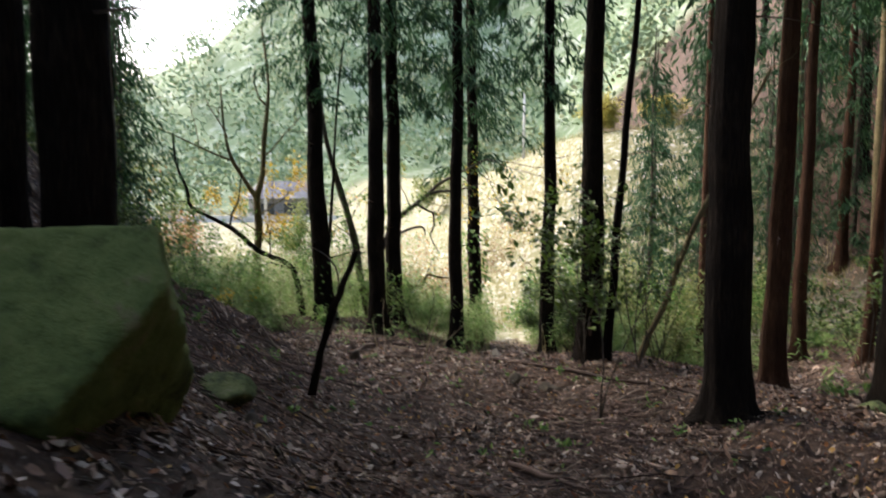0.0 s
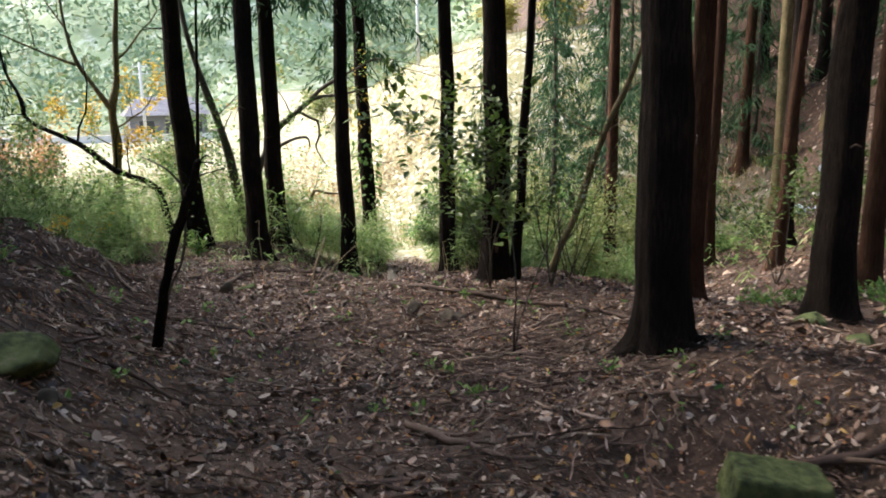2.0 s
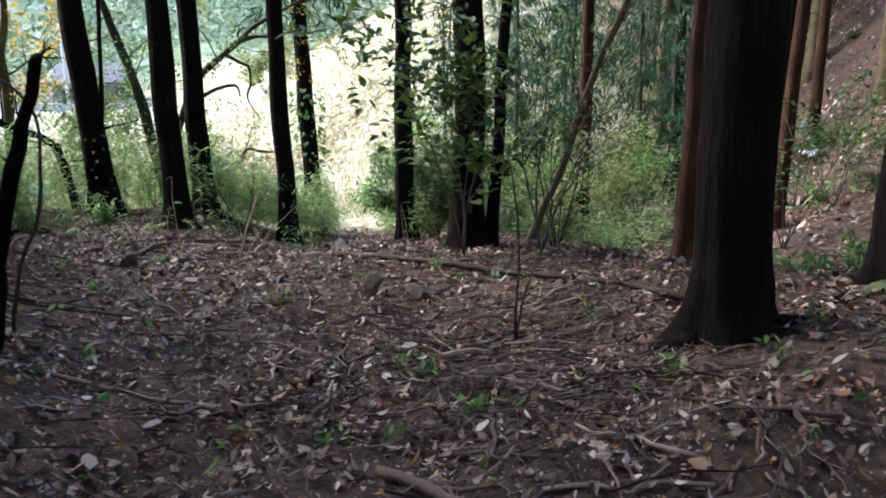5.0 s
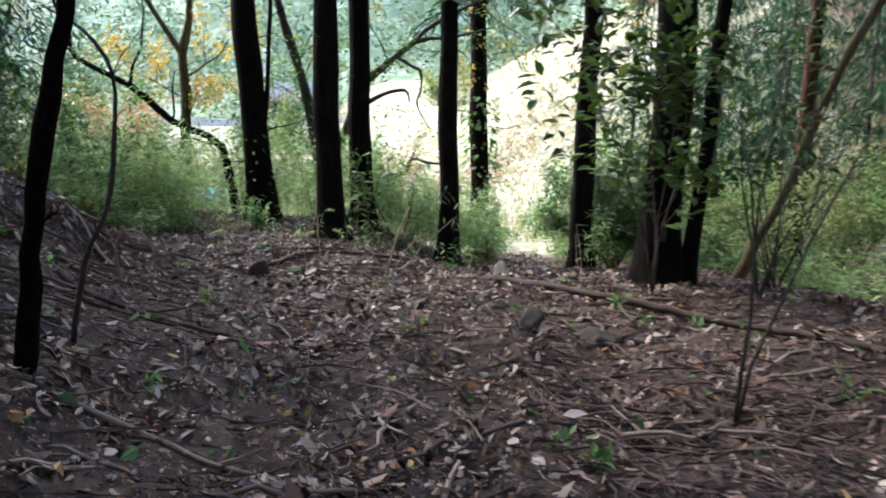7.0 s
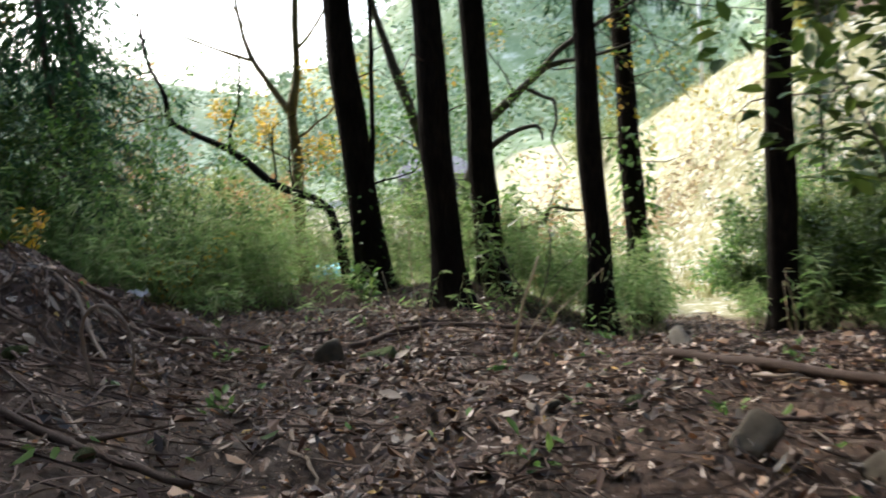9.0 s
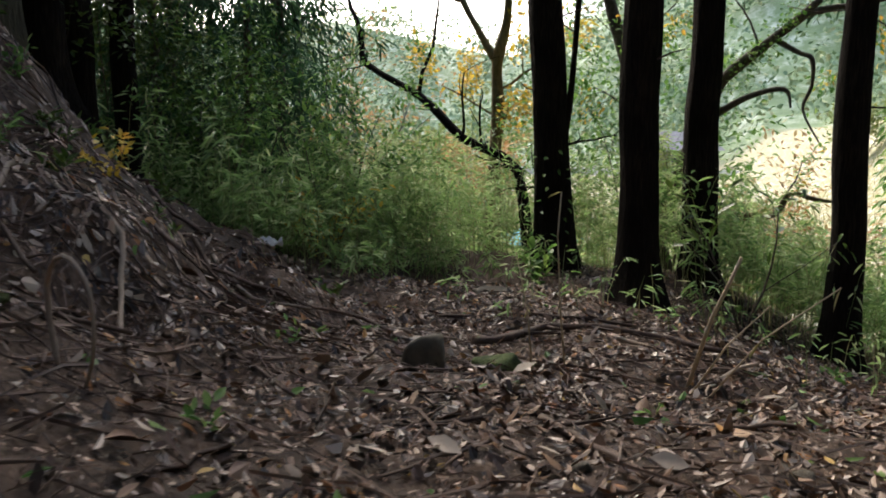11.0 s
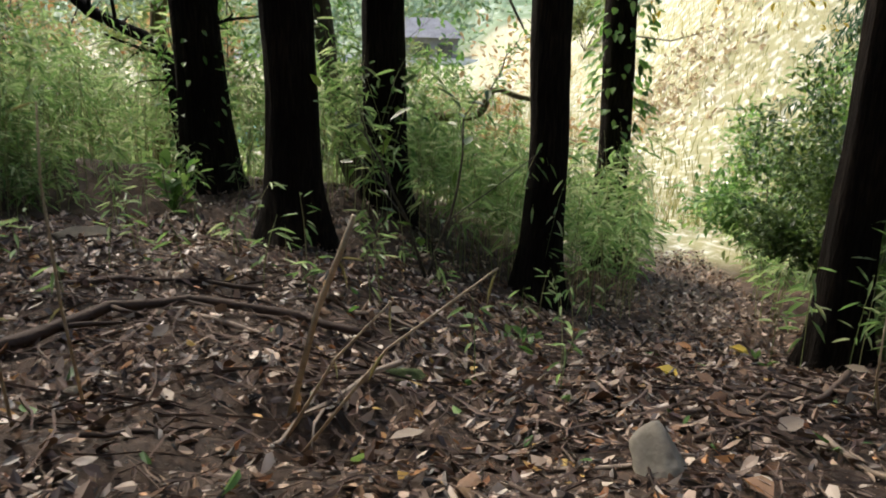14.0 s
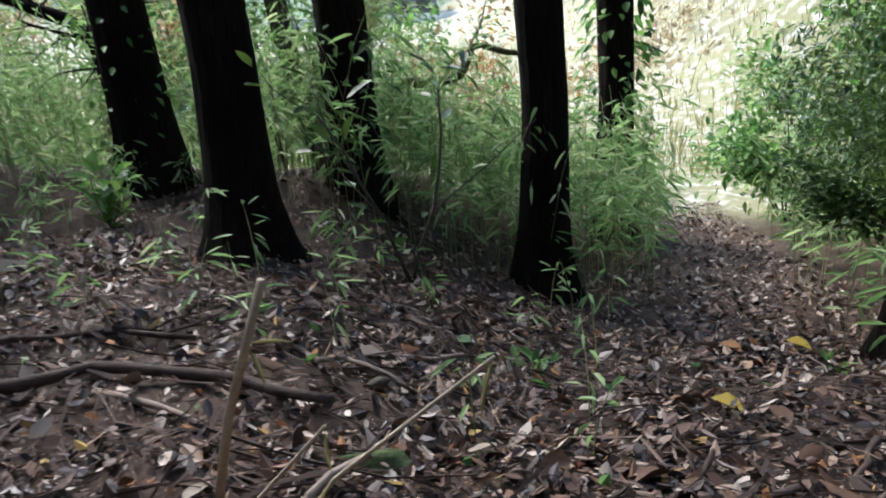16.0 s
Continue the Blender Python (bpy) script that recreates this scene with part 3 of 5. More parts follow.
def rock_mesh(seed, sx, sy, sz, material, planes=None, subdiv=4, rough=0.05, cracks=0.0):
    """A stone cut by planes out of a ball, with worn edges and a pitted skin."""
    rng = random.Random(seed)
    if planes is None:
        planes = []
        for _ in range(11):
            n = Vector((rng.gauss(0, 1), rng.gauss(0, 1), rng.gauss(0, 1))).normalized()
            planes.append((n, rng.uniform(0.45, 0.75)))
    bm = bmesh.new()
    bmesh.ops.create_icosphere(bm, subdivisions=subdiv, radius=1.0)
    for v in bm.verts:
        d = v.co.normalized()
        r = 1.5
        for n, dist in planes:
            c = d.dot(Vector(n).normalized())
            if c > 0.02:
                r = min(r, dist / c)
        r *= 1 + rough * (noise.noise(d * 2.3 + Vector((seed, 0, 0))) + 0.5 * noise.noise(d * 6 + Vector((0, seed, 0))))
        v.co = d * r
    bmesh.ops.smooth_vert(bm, verts=bm.verts, factor=0.3, use_axis_x=True, use_axis_y=True, use_axis_z=True)
    for v in bm.verts:
        d = v.co.normalized()
        v.co += d * rough * 0.35 * noise.noise(d * 11 + Vector((seed, seed, 0)))
        if cracks:
            v.co -= d * cracks * (max(0.0, 1 - 16 * abs(noise.noise(d * 1.6 + Vector((3, seed, 1))))) + 0.5 * max(0.0, 1 - 9 * abs(noise.noise(d * 4.1)))) - d * cracks * 0.6 * noise.noise(d * 21)
    for v in bm.verts:
        v.co = Vector((v.co.x * sx, v.co.y * sy, v.co.z * sz))
    me = bpy.data.meshes.new("rock")
    bm.to_mesh(me)
    bm.free()
    me.materials.append(material)
    me.polygons.foreach_set("use_smooth", [True] * len(me.polygons))
    return me


# boulder at the start: a mossy sloping face over an undercut
boulder = new("boulder", rock_mesh(5, 1, 1, 1, BOULDER, [((-0.08, -0.69, 0.72), 0.4), ((0.86, -0.09, -0.5), 0.98), ((0.925, 0.334, 0.184), 1.14), ((0.1, -0.8, -0.6), 0.82), ((0.0, 0.15, 1), 0.56), ((-1, 0, 0.1), 1.25), ((0, 1, 0), 0.95), ((0, 0, -1), 0.9)], 6, 0.04, 0.022))
boulder.location = (-2.53, 3.85, 0.62)
tagged(boulder, "large boulder with green moss over its sloping face", "boulder")


def rock(x, y, s, material, seed, label, turn=0.0, sink=0.38):
    ob = new("rock", rock_mesh(seed, s[0] * 1.15, s[1] * 1.15, s[2] * 1.1, material, subdiv=4))
    ob.location = (x, y, gz(x, y) + s[2] * (1 - 2 * sink) * 0.7)
    ob.rotation_euler = (0, 0, turn)
    return tagged(ob, label, "rock")


block = new("rock", rock_mesh(31, 1, 1, 1, MOSS, [((1, 0, 0.1), 0.38), ((-1, 0, 0.1), 0.34), ((0, -1, 0.25), 0.24), ((0, 1, 0.2), 0.26), ((0, 0, 1), 0.2), ((0, 0, -1), 0.3)], 5, 0.03))
block.location, block.rotation_euler = (3.26, 6.6, gz(3.26, 6.6) + 0.02), (0.05, 0.1, -0.3)
block.scale = (0.95, 0.95, 1.0)
tagged(block, "squared stone block covered in green moss on dead leaves", "rock")
rock(-2.25, 8.05, (0.55, 0.36, 0.18), MOSS, 32, "low mossy rock half sunk in the leafy bank", 0.2)
rock(-1.85, 7.6, (0.12, 0.09, 0.07), STONE, 33, "small yellowish stone in dead leaves", 0.4)
rock(1.3, 12.45, (0.11, 0.1, 0.11), STONE, 34, "grey angular stone standing in leaf litter", 0.3)
rock(1.88, 12.28, (0.23, 0.16, 0.1), STONE, 35, "flat grey stone on dead leaves", 0.2)
rock(-1.55, 14.88, (0.19, 0.15, 0.12), STONE, 36, "rounded tan stone half sunk in leaf litter", 0.9)
rock(-1.2, 15.25, (0.21, 0.14, 0.1), MOSS, 37, "small stone capped with bright moss", 0.1)
rock(1.38, 15.86, (0.11, 0.1, 0.12), PALE_STONE, 38, "pale upright stone beside a fallen branch", 0.2)
rock(0.17, 16.7, (0.2, 0.12, 0.07), MOSS, 39, "flat stone with green moss among dead leaves", 0.1)
rock(-2.7, 18.4, (0.24, 0.15, 0.1), STONE, 40, "flat tan stone at the foot of the bamboo grass", 0.3)
rock(6.3, 10.6, (0.22, 0.17, 0.1), MOSS, 41, "mossy yellow-green stone between two cedars", 0.5)
rock(6.2, 9.6, (0.3, 0.2, 0.14), MOSS, 42, "mossy stone beside a cedar's roots", 1.1)
rng = random.Random(77)
small_rock = [rock_mesh(60 + k, 1, 0.8, 0.6, (STONE, STONE, MOSS)[k], subdiv=2) for k in range(3)]
for k in range(46):
    x, y = rng.uniform(-3, 4.5), rng.uniform(6.2, 17.5)
    ob = new("stone", small_rock[k % 3])
    s = rng.uniform(0.03, 0.1)
    ob.location, ob.scale, ob.rotation_euler = (x, y, gz(x, y) + s * 0.25), (s, s, s), (rng.uniform(-0.3, 0.3), rng.uniform(-0.3, 0.3), rng.uniform(0, 6))
    tagged(ob, "small mossy stone in dead leaves" if k % 3 == 2 else "small grey stone in dead leaves", "stone", "stones on the forest floor")

# ---- fallen branches ----


def fallen(points, r, material, label, seed=0, forks=2, lift=0.0):
    """A dead branch lying along the ground through the given places."""
    rng = random.Random(seed)
    pts = []
    for k in range(len(points) - 1):
        (x0, y0), (x1, y1) = points[k], points[k + 1]
        n = max(2, int(math.hypot(x1 - x0, y1 - y0) / 0.14))
        for j in range(n):
            u = j / n
            x, y = x0 + (x1 - x0) * u + rng.uniform(-0.012, 0.012), y0 + (y1 - y0) * u + rng.uniform(-0.012, 0.012)
            pts.append(Vector((x, y, 0)))
    pts.append(Vector((*points[-1], 0)))
    hs = [gz(p.x, p.y) for p in pts]
    hs = [sum(hs[max(0, k - 3):k + 4]) / len(hs[max(0, k - 3):k + 4]) for k in range(len(hs))]
    for p, h in zip(pts, hs):
        p.z = max(h, gz(p.x, p.y) - r * 0.3) + r * 0.9 + lift + rng.uniform(-0.006, 0.006)
    ob = new("fallen_branch")
    ob.location = pts[0]
    g = Geo()
    rad = [r * (1 - 0.45 * k / len(pts)) * rng.uniform(0.85, 1.1) for k in range(len(pts))]
    g.tube([p - pts[0] for p in pts], rad, 8, 0.12, seed)
    g.thing("stem", material, ob)
    for _ in range(forks):
        k = rng.randrange(1, len(pts) - 1)
        d = (pts[k + 1] - pts[k]).normalized()
        d = rotated(d, Vector((0, 0, 1)), rng.choice((-1, 1)) * rng.uniform(0.5, 1.1))
        q, L = pts[k] - pts[0], rng.uniform(0.15, 0.5)
        s = Geo()
        s.tube([q, q + d * L * 0.5 + Vector((0, 0, rng.uniform(0, 0.05))), q + d * L + Vector((0, 0, rng.uniform(-0.02, 0.08)))], [rad[k] * 0.6, rad[k] * 0.45, rad[k] * 0.2], 5)
        s.thing("twig", material, ob)
    return tagged(ob, label, "branch")


fallen([(1.15, 14.9), (2.0, 13.8), (2.56, 13.05), (3.13, 12.1), (3.6, 11.1), (3.8, 10.3)], 0.045, WOOD, "long dark fallen branch lying across the leaf litter", 1, 6, 0.03)
fallen([(-1.85, 10.15), (-1.03, 9.95), (-0.23, 9.62), (0.05, 9.45)], 0.019, PALE_WOOD, "long brown stick on the leafy floor", 2, 2)
fallen([(-2.6, 12.3), (-2.15, 12.08), (-1.46, 11.9), (-1.0, 11.75)], 0.03, WOOD, "bent dead branch on the foot of the bank", 3, 3)
fallen([(-1.98, 8.94), (-1.45, 8.75), (-0.97, 8.28)], 0.028, WOOD, "curved dead branch in dead leaves", 4, 2)
fallen([(0.79, 8.14), (1.1, 7.72), (1.45, 7.28), (1.7, 7.2)], 0.035, WOOD, "dark rotten branch across the trodden path", 5, 3)
fallen([(1.96, 9.9), (1.92, 8.8), (1.76, 7.72)], 0.016, WOOD, "thin straight stick on the leaf litter", 6, 1)
fallen([(2.2, 7.35), (2.64, 7.65)], 0.022, WOOD, "short dead stick on brown leaves", 7, 1)
fallen([(3.6, 6.85), (4.61, 6.57), (5.6, 6.5)], 0.045, WOOD, "thick dead branch between cedar trunks", 8, 2)
fallen([(5.4, 12.2), (6.0, 11.4), (6.2, 10.8), (6.3, 10.0)], 0.025, PALE_WOOD, "pale curved root on the forest floor", 9, 0)
fallen([(-1.75, 16.0), (-1.6, 16.3), (-1.49, 16.82), (-1.15, 17.07), (-0.5, 17.06), (-0.05, 16.95)], 0.04, WOOD, "curved dark branch lying before the cedars", 10, 2, 0.03)
fallen([(-2.7, 16.6), (-2.16, 16.89), (-1.78, 17.35), (-1.29, 17.53), (-0.9, 17.5)], 0.024, WOOD, "thin dead branch lying on dead leaves", 11, 2)
fallen([(-1.04, 16.9), (-0.75, 16.85), (-0.48, 16.72)], 0.02, PALE_WOOD, "short pale stick beside a darker branch", 12, 0)
fallen([(2.66, 17.9), (2.3, 17.25), (1.96, 16.71), (1.53, 16.27)], 0.02, WOOD, "dark branch slanting across the path's edge", 13, 3, 0.02)
fallen([(2.5, 16.95), (1.99, 16.75), (1.7, 16.5)], 0.014, WOOD, "thin curved twig over a darker branch", 14, 1)
fallen([(-1.74, 14.65), (-2.28, 15.3)], 0.026, PALE_WOOD, "pale broken stick on leaf litter", 15, 0)
fallen([(-2.8, 15.7), (-2.45, 15.85), (-1.9, 16.0)], 0.02, PALE_WOOD, "pale dead stick near the bank's foot", 16, 1)
fallen([(0.3, 9.1), (0.62, 9.5), (0.7, 9.9)], 0.018, PALE_WOOD, "short pale stick on the trodden path", 17, 0)
fallen([(1.0, 11.9), (1.35, 11.2), (1.9, 10.9)], 0.018, WOOD, "dead twig on the leafy path", 18, 2)
fallen([(-0.5, 14.2), (0.3, 13.6), (0.7, 13.5)], 0.022, WOOD, "root-like dead stick beside the path", 19, 2)
fallen([(-3.9, 13.9), (-3.5, 13.3), (-3.1, 12.9)], 0.022, PALE_WOOD, "pale peeling stick on the bank", 20, 0)
fallen([(-3.1, 14.6), (-2.4, 14.0), (-1.6, 13.7)], 0.018, WOOD, "thin dead branch on the bank's foot", 21, 2)
rng = random.Random(6)
for n in range(16):
    x, y = rng.uniform(-6.2, -3.0), rng.uniform(11.5, 16.0)
    fallen([(x, y), (x + rng.uniform(0.3, 0.8), y + rng.uniform(-0.3, 0.3)), (x + rng.uniform(0.9, 1.6), y + rng.uniform(-0.5, 0.4))], rng.uniform(0.012, 0.028), PALE_WOOD if n % 4 == 0 else WOOD, "pale dead root on the steep bank" if n % 4 == 0 else "dark exposed root on the steep bank", 40 + n, 2)
rng = random.Random(5)
stick_meshes = []
for k in range(8):
    g = Geo()
    L = 0.5
    pts = [Vector((-L / 2 + L * j / 6, rng.uniform(-0.03, 0.03), rng.uniform(-0.008, 0.012))) for j in range(7)]
    g.tube(pts, [0.012 * rng.uniform(0.8, 1.2) * (1 - 0.07 * j) for j in range(7)], 6, 0.1, k)
    g.tube([pts[3], pts[3] + Vector((0.08, 0.06, 0.02)), pts[3] + Vector((0.14, 0.13, 0.02))], [0.006, 0.005, 0.002], 4)
    stick_meshes.append(g.mesh("stick", WOOD if k % 3 else PALE_WOOD))
for k in range(230):
    x, y = rng.uniform(-3.4, 4.2), rng.uniform(6.0, 18.5)
    if k % 4 == 0:
        x, y = rng.gauss(2.3, 0.6), rng.gauss(9.9, 1.0)      # brushwood heaped by the big trunk
    ob = new("stick", stick_meshes[k % 8])
    a = rng.uniform(0, 6.28)
    s = rng.uniform(0.5, 1.7)
    e = 0.2
    slope_x = (gz(x + e * math.cos(a), y + e * math.sin(a)) - gz(x - e * math.cos(a), y - e * math.sin(a))) / (2 * e)
    ob.location, ob.rotation_euler, ob.scale = (x, y, gz(x, y) + 0.022), (0, -math.atan(slope_x) + rng.uniform(-0.08, 0.08), a), (s, s, s * rng.uniform(0.7, 1))
    tagged(ob, "pale dead stick on the leaf litter" if k % 8 % 3 == 0 else "brown dead stick on the leaf litter", "stick", "sticks on the forest floor")

LEAF_TAN = mat("pale_tan_leaf", [(0.2, 0.16, 0.12), (0.3, 0.235, 0.175), (0.42, 0.35, 0.28)], 30, 0.6, 0.3, obj_random=0.6)
LEAF_BROWN = mat("brown_leaf", [(0.09, 0.05, 0.03), (0.2, 0.11, 0.06), (0.32, 0.2, 0.11)], 30, 0.6, 0.3, obj_random=0.6)
# ---- leaf litter and twigs ----


def scatter_leaves(name, count, seed, material, area, size, label, bias=None, lift=0.012, narrow=(0.3, 0.6), patchy=False):
    r = np.random.RandomState(seed)
    x = r.uniform(area[0], area[1], count)
    y = area[2] + (area[3] - area[2]) * r.uniform(0, 1, count) ** (bias or 1.0)
    if patchy:
        cover = 0.5 + 0.7 * lumpy(x, y, 1.3) + 0.5 * lumpy(x, y, 3.7)
        keep = r.uniform(0, 1, count) < np.clip(cover, 0.3, 1.0)
        x, y = x[keep], y[keep]
        count = len(x)
    z = rough_z(x, y)
    e = 0.05
    sx, sy = (rough_z(x + e, y) - z) / e, (rough_z(x, y + e) - z) / e
    a = r.uniform(0, 2 * np.pi, count)
    L = size[0] + (size[1] - size[0]) * r.uniform(0, 1, count) ** 1.7
    W = L * r.uniform(narrow[0], narrow[1], count)
    tilt, roll, fold, curl = r.normal(0, 0.4, count), r.normal(0, 0.5, count), r.uniform(-0.35, 0.55, count), r.uniform(-0.55, 0.45, count)
    broad, skew = r.uniform(-0.13, 0.13, count), r.uniform(-0.12, 0.12, count)
    zz = z + lift + r.uniform(0, 0.018, count) + np.abs(tilt) * L * 0.3
    ca, sa = np.cos(a), np.sin(a)
    local = np.array([(0, 0), (0.3, 0.5), (0.68, 0.4), (1, 0), (0.68, -0.4), (0.3, -0.5)])
    V = np.zeros((count, 6, 3))
    for k, (u, w) in enumerate(local):
        lx, ly = (u - 0.5 + (broad if 0 < u < 1 else 0)) * L, (w + (skew if 0 < u < 1 else 0)) * W
        h = tilt * lx + roll * ly + fold * abs(w) * W - curl * L * (u - 0.5) ** 2 * 2
        V[:, k, 0], V[:, k, 1] = x + ca * lx - sa * ly, y + sa * lx + ca * ly
        V[:, k, 2] = zz + h + sx * (ca * lx - sa * ly) + sy * (sa * lx + ca * ly)
    b = np.arange(count)[:, None] * 6
    F = np.concatenate([b + np.array([[0, 1, 2, 3]]), b + np.array([[0, 3, 4, 5]])])
    me = bpy.data.meshes.new(name)
    me.from_pydata(V.reshape(-1, 3).tolist(), [], F.tolist())
    me.materials.append(material)
    return tagged(new(name, me), label, "leaves", kind="stuff")


scatter_leaves("leaf_litter", 90000, 1, LITTER, (-3.6, 6, 2.5, 19.5), (0.022, 0.1), "brown and pale dead leaves covering the forest floor", patchy=True)
scatter_leaves("leaf_litter", 22000, 2, LITTER, (-3, 3.2, 13.5, 22), (0.025, 0.085), "brown and pale dead leaves along the path", patchy=True)
scatter_leaves("leaf_litter", 26000, 3, LITTER, (5, 24, 6, 32), (0.06, 0.17), "dead leaves on the wooded slope")
scatter_leaves("leaf_litter", 34000, 4, LITTER, (-9, -3.4, 5, 18), (0.03, 0.1), "dead leaves on the steep bank", patchy=True)
scatter_leaves("leaf_litter", 9000, 10, LITTER, (-5, 14, -5, 3), (0.04, 0.12), "dead leaves on the slope above the boulder", patchy=True)
scatter_leaves("leaf_litter", 7000, 11, LITTER, (5.8, 16, 1, 7), (0.04, 0.12), "dead leaves among the cedars beside the walk", patchy=True)
scatter_leaves("rust_leaves", 9000, 5, RUST, (-4, 5.5, 3, 19), (0.03, 0.09), "rust-brown and yellow leaves on the forest floor", patchy=True)
scatter_leaves("path_leaves", 4200, 6, LITTER, (1.1, 3.0, 16.6, 26), (0.035, 0.085), "pale dead leaves on the trodden path")
scatter_leaves("leaf_fragments", 45000, 9, LITTER, (-3.4, 4.6, 4.5, 19), (0.008, 0.032), "small broken leaf fragments over the soil", narrow=(0.3, 0.9), lift=0.006)
rng = random.Random(31)
leaf_meshes = []
for k in range(9):
    g = Geo()
    L = rng.uniform(0.1, 0.17)
    d = Vector((1, 0, rng.uniform(-0.1, 0.15)))
    g.leaf((-L / 2, 0, 0), d, (0, rng.uniform(-0.3, 0.3), 1), L, L * rng.uniform(0.35, 0.6), rng.uniform(-0.2, 0.3), rng.uniform(-0.3, 0.35))
    leaf_meshes.append(g.mesh("fallen_leaf", (LEAF_TAN, LEAF_TAN, LEAF_BROWN)[k % 3]))
for k in range(290):
    x, y = rng.uniform(-3.2, 4.0), rng.uniform(6.2, 18.6)
    ob = new("fallen_leaf", leaf_meshes[k % 9])
    ob.location, ob.rotation_euler = (x, y, gz(x, y) + 0.045), (rng.gauss(0, 0.25), rng.gauss(0, 0.25), rng.uniform(0, 6.28))
    tagged(ob, "large brown curled leaf on the forest floor" if k % 3 == 2 else "large pale tan leaf on the forest floor", "leaf", "large fallen leaves")
scatter_leaves("green_leaves", 260, 8, LEAF, (-3.5, 4.5, 7, 18.5), (0.05, 0.12), "scattered green leaves on the forest floor", lift=0.035)


def scatter_twigs(name, count, seed, area, length, label, material=WOOD, thick=(0.0025, 0.007)):
    r = np.random.RandomState(seed)
    x, y = r.uniform(area[0], area[1], count), r.uniform(area[2], area[3], count)
    a, L, R = r.uniform(0, 2 * np.pi, count), r.uniform(length[0], length[1], count), r.uniform(thick[0], thick[1], count)
    bow, kink = r.normal(0, 0.13, count), r.normal(0, 0.07, count)
    rings = (-0.5, -0.25, 0.0, 0.25, 0.5)
    V = np.zeros((count, 15, 3))
    for k, u in enumerate(rings):
        off = L * (bow * (1 - 4 * u * u) + kink * math.sin(6.28 * u))
        taper = R * (1.0 - 0.7 * (u + 0.5))
        px, py = x + np.cos(a) * L * u - np.sin(a) * off, y + np.sin(a) * L * u + np.cos(a) * off
        pz = rough_z(px, py) + 0.02 + R
        for s in range(3):
            t = 2 * np.pi * s / 3
            V[:, k * 3 + s, 0] = px - np.sin(a) * taper * np.cos(t)
            V[:, k * 3 + s, 1] = py + np.cos(a) * taper * np.cos(t)
            V[:, k * 3 + s, 2] = pz + taper * np.sin(t)
    V[:, :, 2] += r.uniform(0, 0.03, count)[:, None]
    F = []
    base = np.arange(count)[:, None] * 15
    for k in range(4):
        for s in range(3):
            F.append(base + np.array([[k * 3 + s, k * 3 + (s + 1) % 3, k * 3 + 3 + (s + 1) % 3, k * 3 + 3 + s]]))
    me = bpy.data.meshes.new(name)
    me.from_pydata(V.reshape(-1, 3).tolist(), [], np.concatenate(F).tolist())
    me.materials.append(material)
    return tagged(new(name, me), label, "twigs", kind="stuff")


TWIG = mat("twig_wood", [(0.03, 0.02, 0.016), (0.075, 0.05, 0.04), (0.12, 0.08, 0.06), (0.21, 0.15, 0.115)], 8, 0.85, 0.0, island=0.85)
scatter_twigs("twigs", 7000, 21, (-4.5, 5.5, 3, 19), (0.08, 0.45), "fine dead twigs strewn over the leaf litter", TWIG)
scatter_twigs("twigs", 420, 22, (1.3, 3.3, 8.6, 11.4), (0.25, 0.9), "heap of thin brushwood beside the big cedar", TWIG, (0.004, 0.01))
scatter_twigs("twigs", 1800, 23, (5, 14, 7, 22), (0.2, 0.8), "dead twigs on the wooded slope", TWIG, (0.004, 0.01))
scatter_twigs("twigs", 420, 25, (-4.2, 4.2, 6, 18.5), (0.35, 1.1), "long dark dead sticks strewn over the leaf litter", TWIG, (0.005, 0.012))
scatter_twigs("twigs", 900, 26, (-6.0, -1.9, 7.6, 15.5), (0.3, 1.0), "dark brushwood lying on the bank", TWIG, (0.005, 0.012))
scatter_twigs("needle_litter", 4500, 24, (-3.5, 4.5, 5, 18.5), (0.03, 0.13), "dead cedar needles over the soil", TWIG, (0.001, 0.003))

# ---- bamboo grass ----


def sasa(name, count, seed, place, label, height=(0.6, 1.5), per=(9, 17), leaf=(0.11, 0.2)):
    """Thin culms that lean and bear long drooping leaves."""
    g, c, r = Geo(), Geo(), random.Random(seed)
    made = 0
    while made < count:
        spot = place(r)
        if spot is None:
            continue
        x, y = spot
        made += 1
        h = r.uniform(*height)
        a, lean = r.uniform(0, 6.28), r.uniform(0.05, 0.35)
        z = gz(x, y) - 0.02
        out = Vector((math.cos(a), math.sin(a), 0))
        pts = [Vector((x, y, z)) + out * (lean * h * u * u) + Vector((0, 0, h * u * (1 - 0.12 * u * lean))) for u in (0, 0.35, 0.7, 1.0)]
        c.tube(pts, [0.004, 0.0035, 0.003, 0.0015], 3, cap=False)
        for _ in range(r.randint(*per)):
            u = r.uniform(0.25, 1.0) ** 0.8
            k = min(2, int(u * 3))
            p = pts[k].lerp(pts[k + 1], u * 3 - k if k < 2 else min(1, (u - 0.667) * 3))
            b = r.uniform(0, 6.28)
            d = Vector((math.cos(b), math.sin(b), r.uniform(-0.5, 0.6)))
            g.leaf(p + d * 0.03, d, (r.uniform(-0.3, 0.3), r.uniform(-0.3, 0.3), 1), r.uniform(*leaf), r.uniform(0.016, 0.028), 0.12, r.uniform(0.1, 0.7))
    ob = new(name)
    tagged(ob, label, "bamboo grass", kind="stuff")
    g.thing("leaves", SASA, ob)
    c.thing("culms", CULM, ob)
    return ob


def band(x0, x1, y0, y1, keep):
    def pick(r):
        x, y = r.uniform(x0, x1), r.uniform(y0, y1)
        return (x, y) if keep(x, y, r) else None
    return pick


def path_x(y):
    return 1.2 + 0.16 * (y - 15)


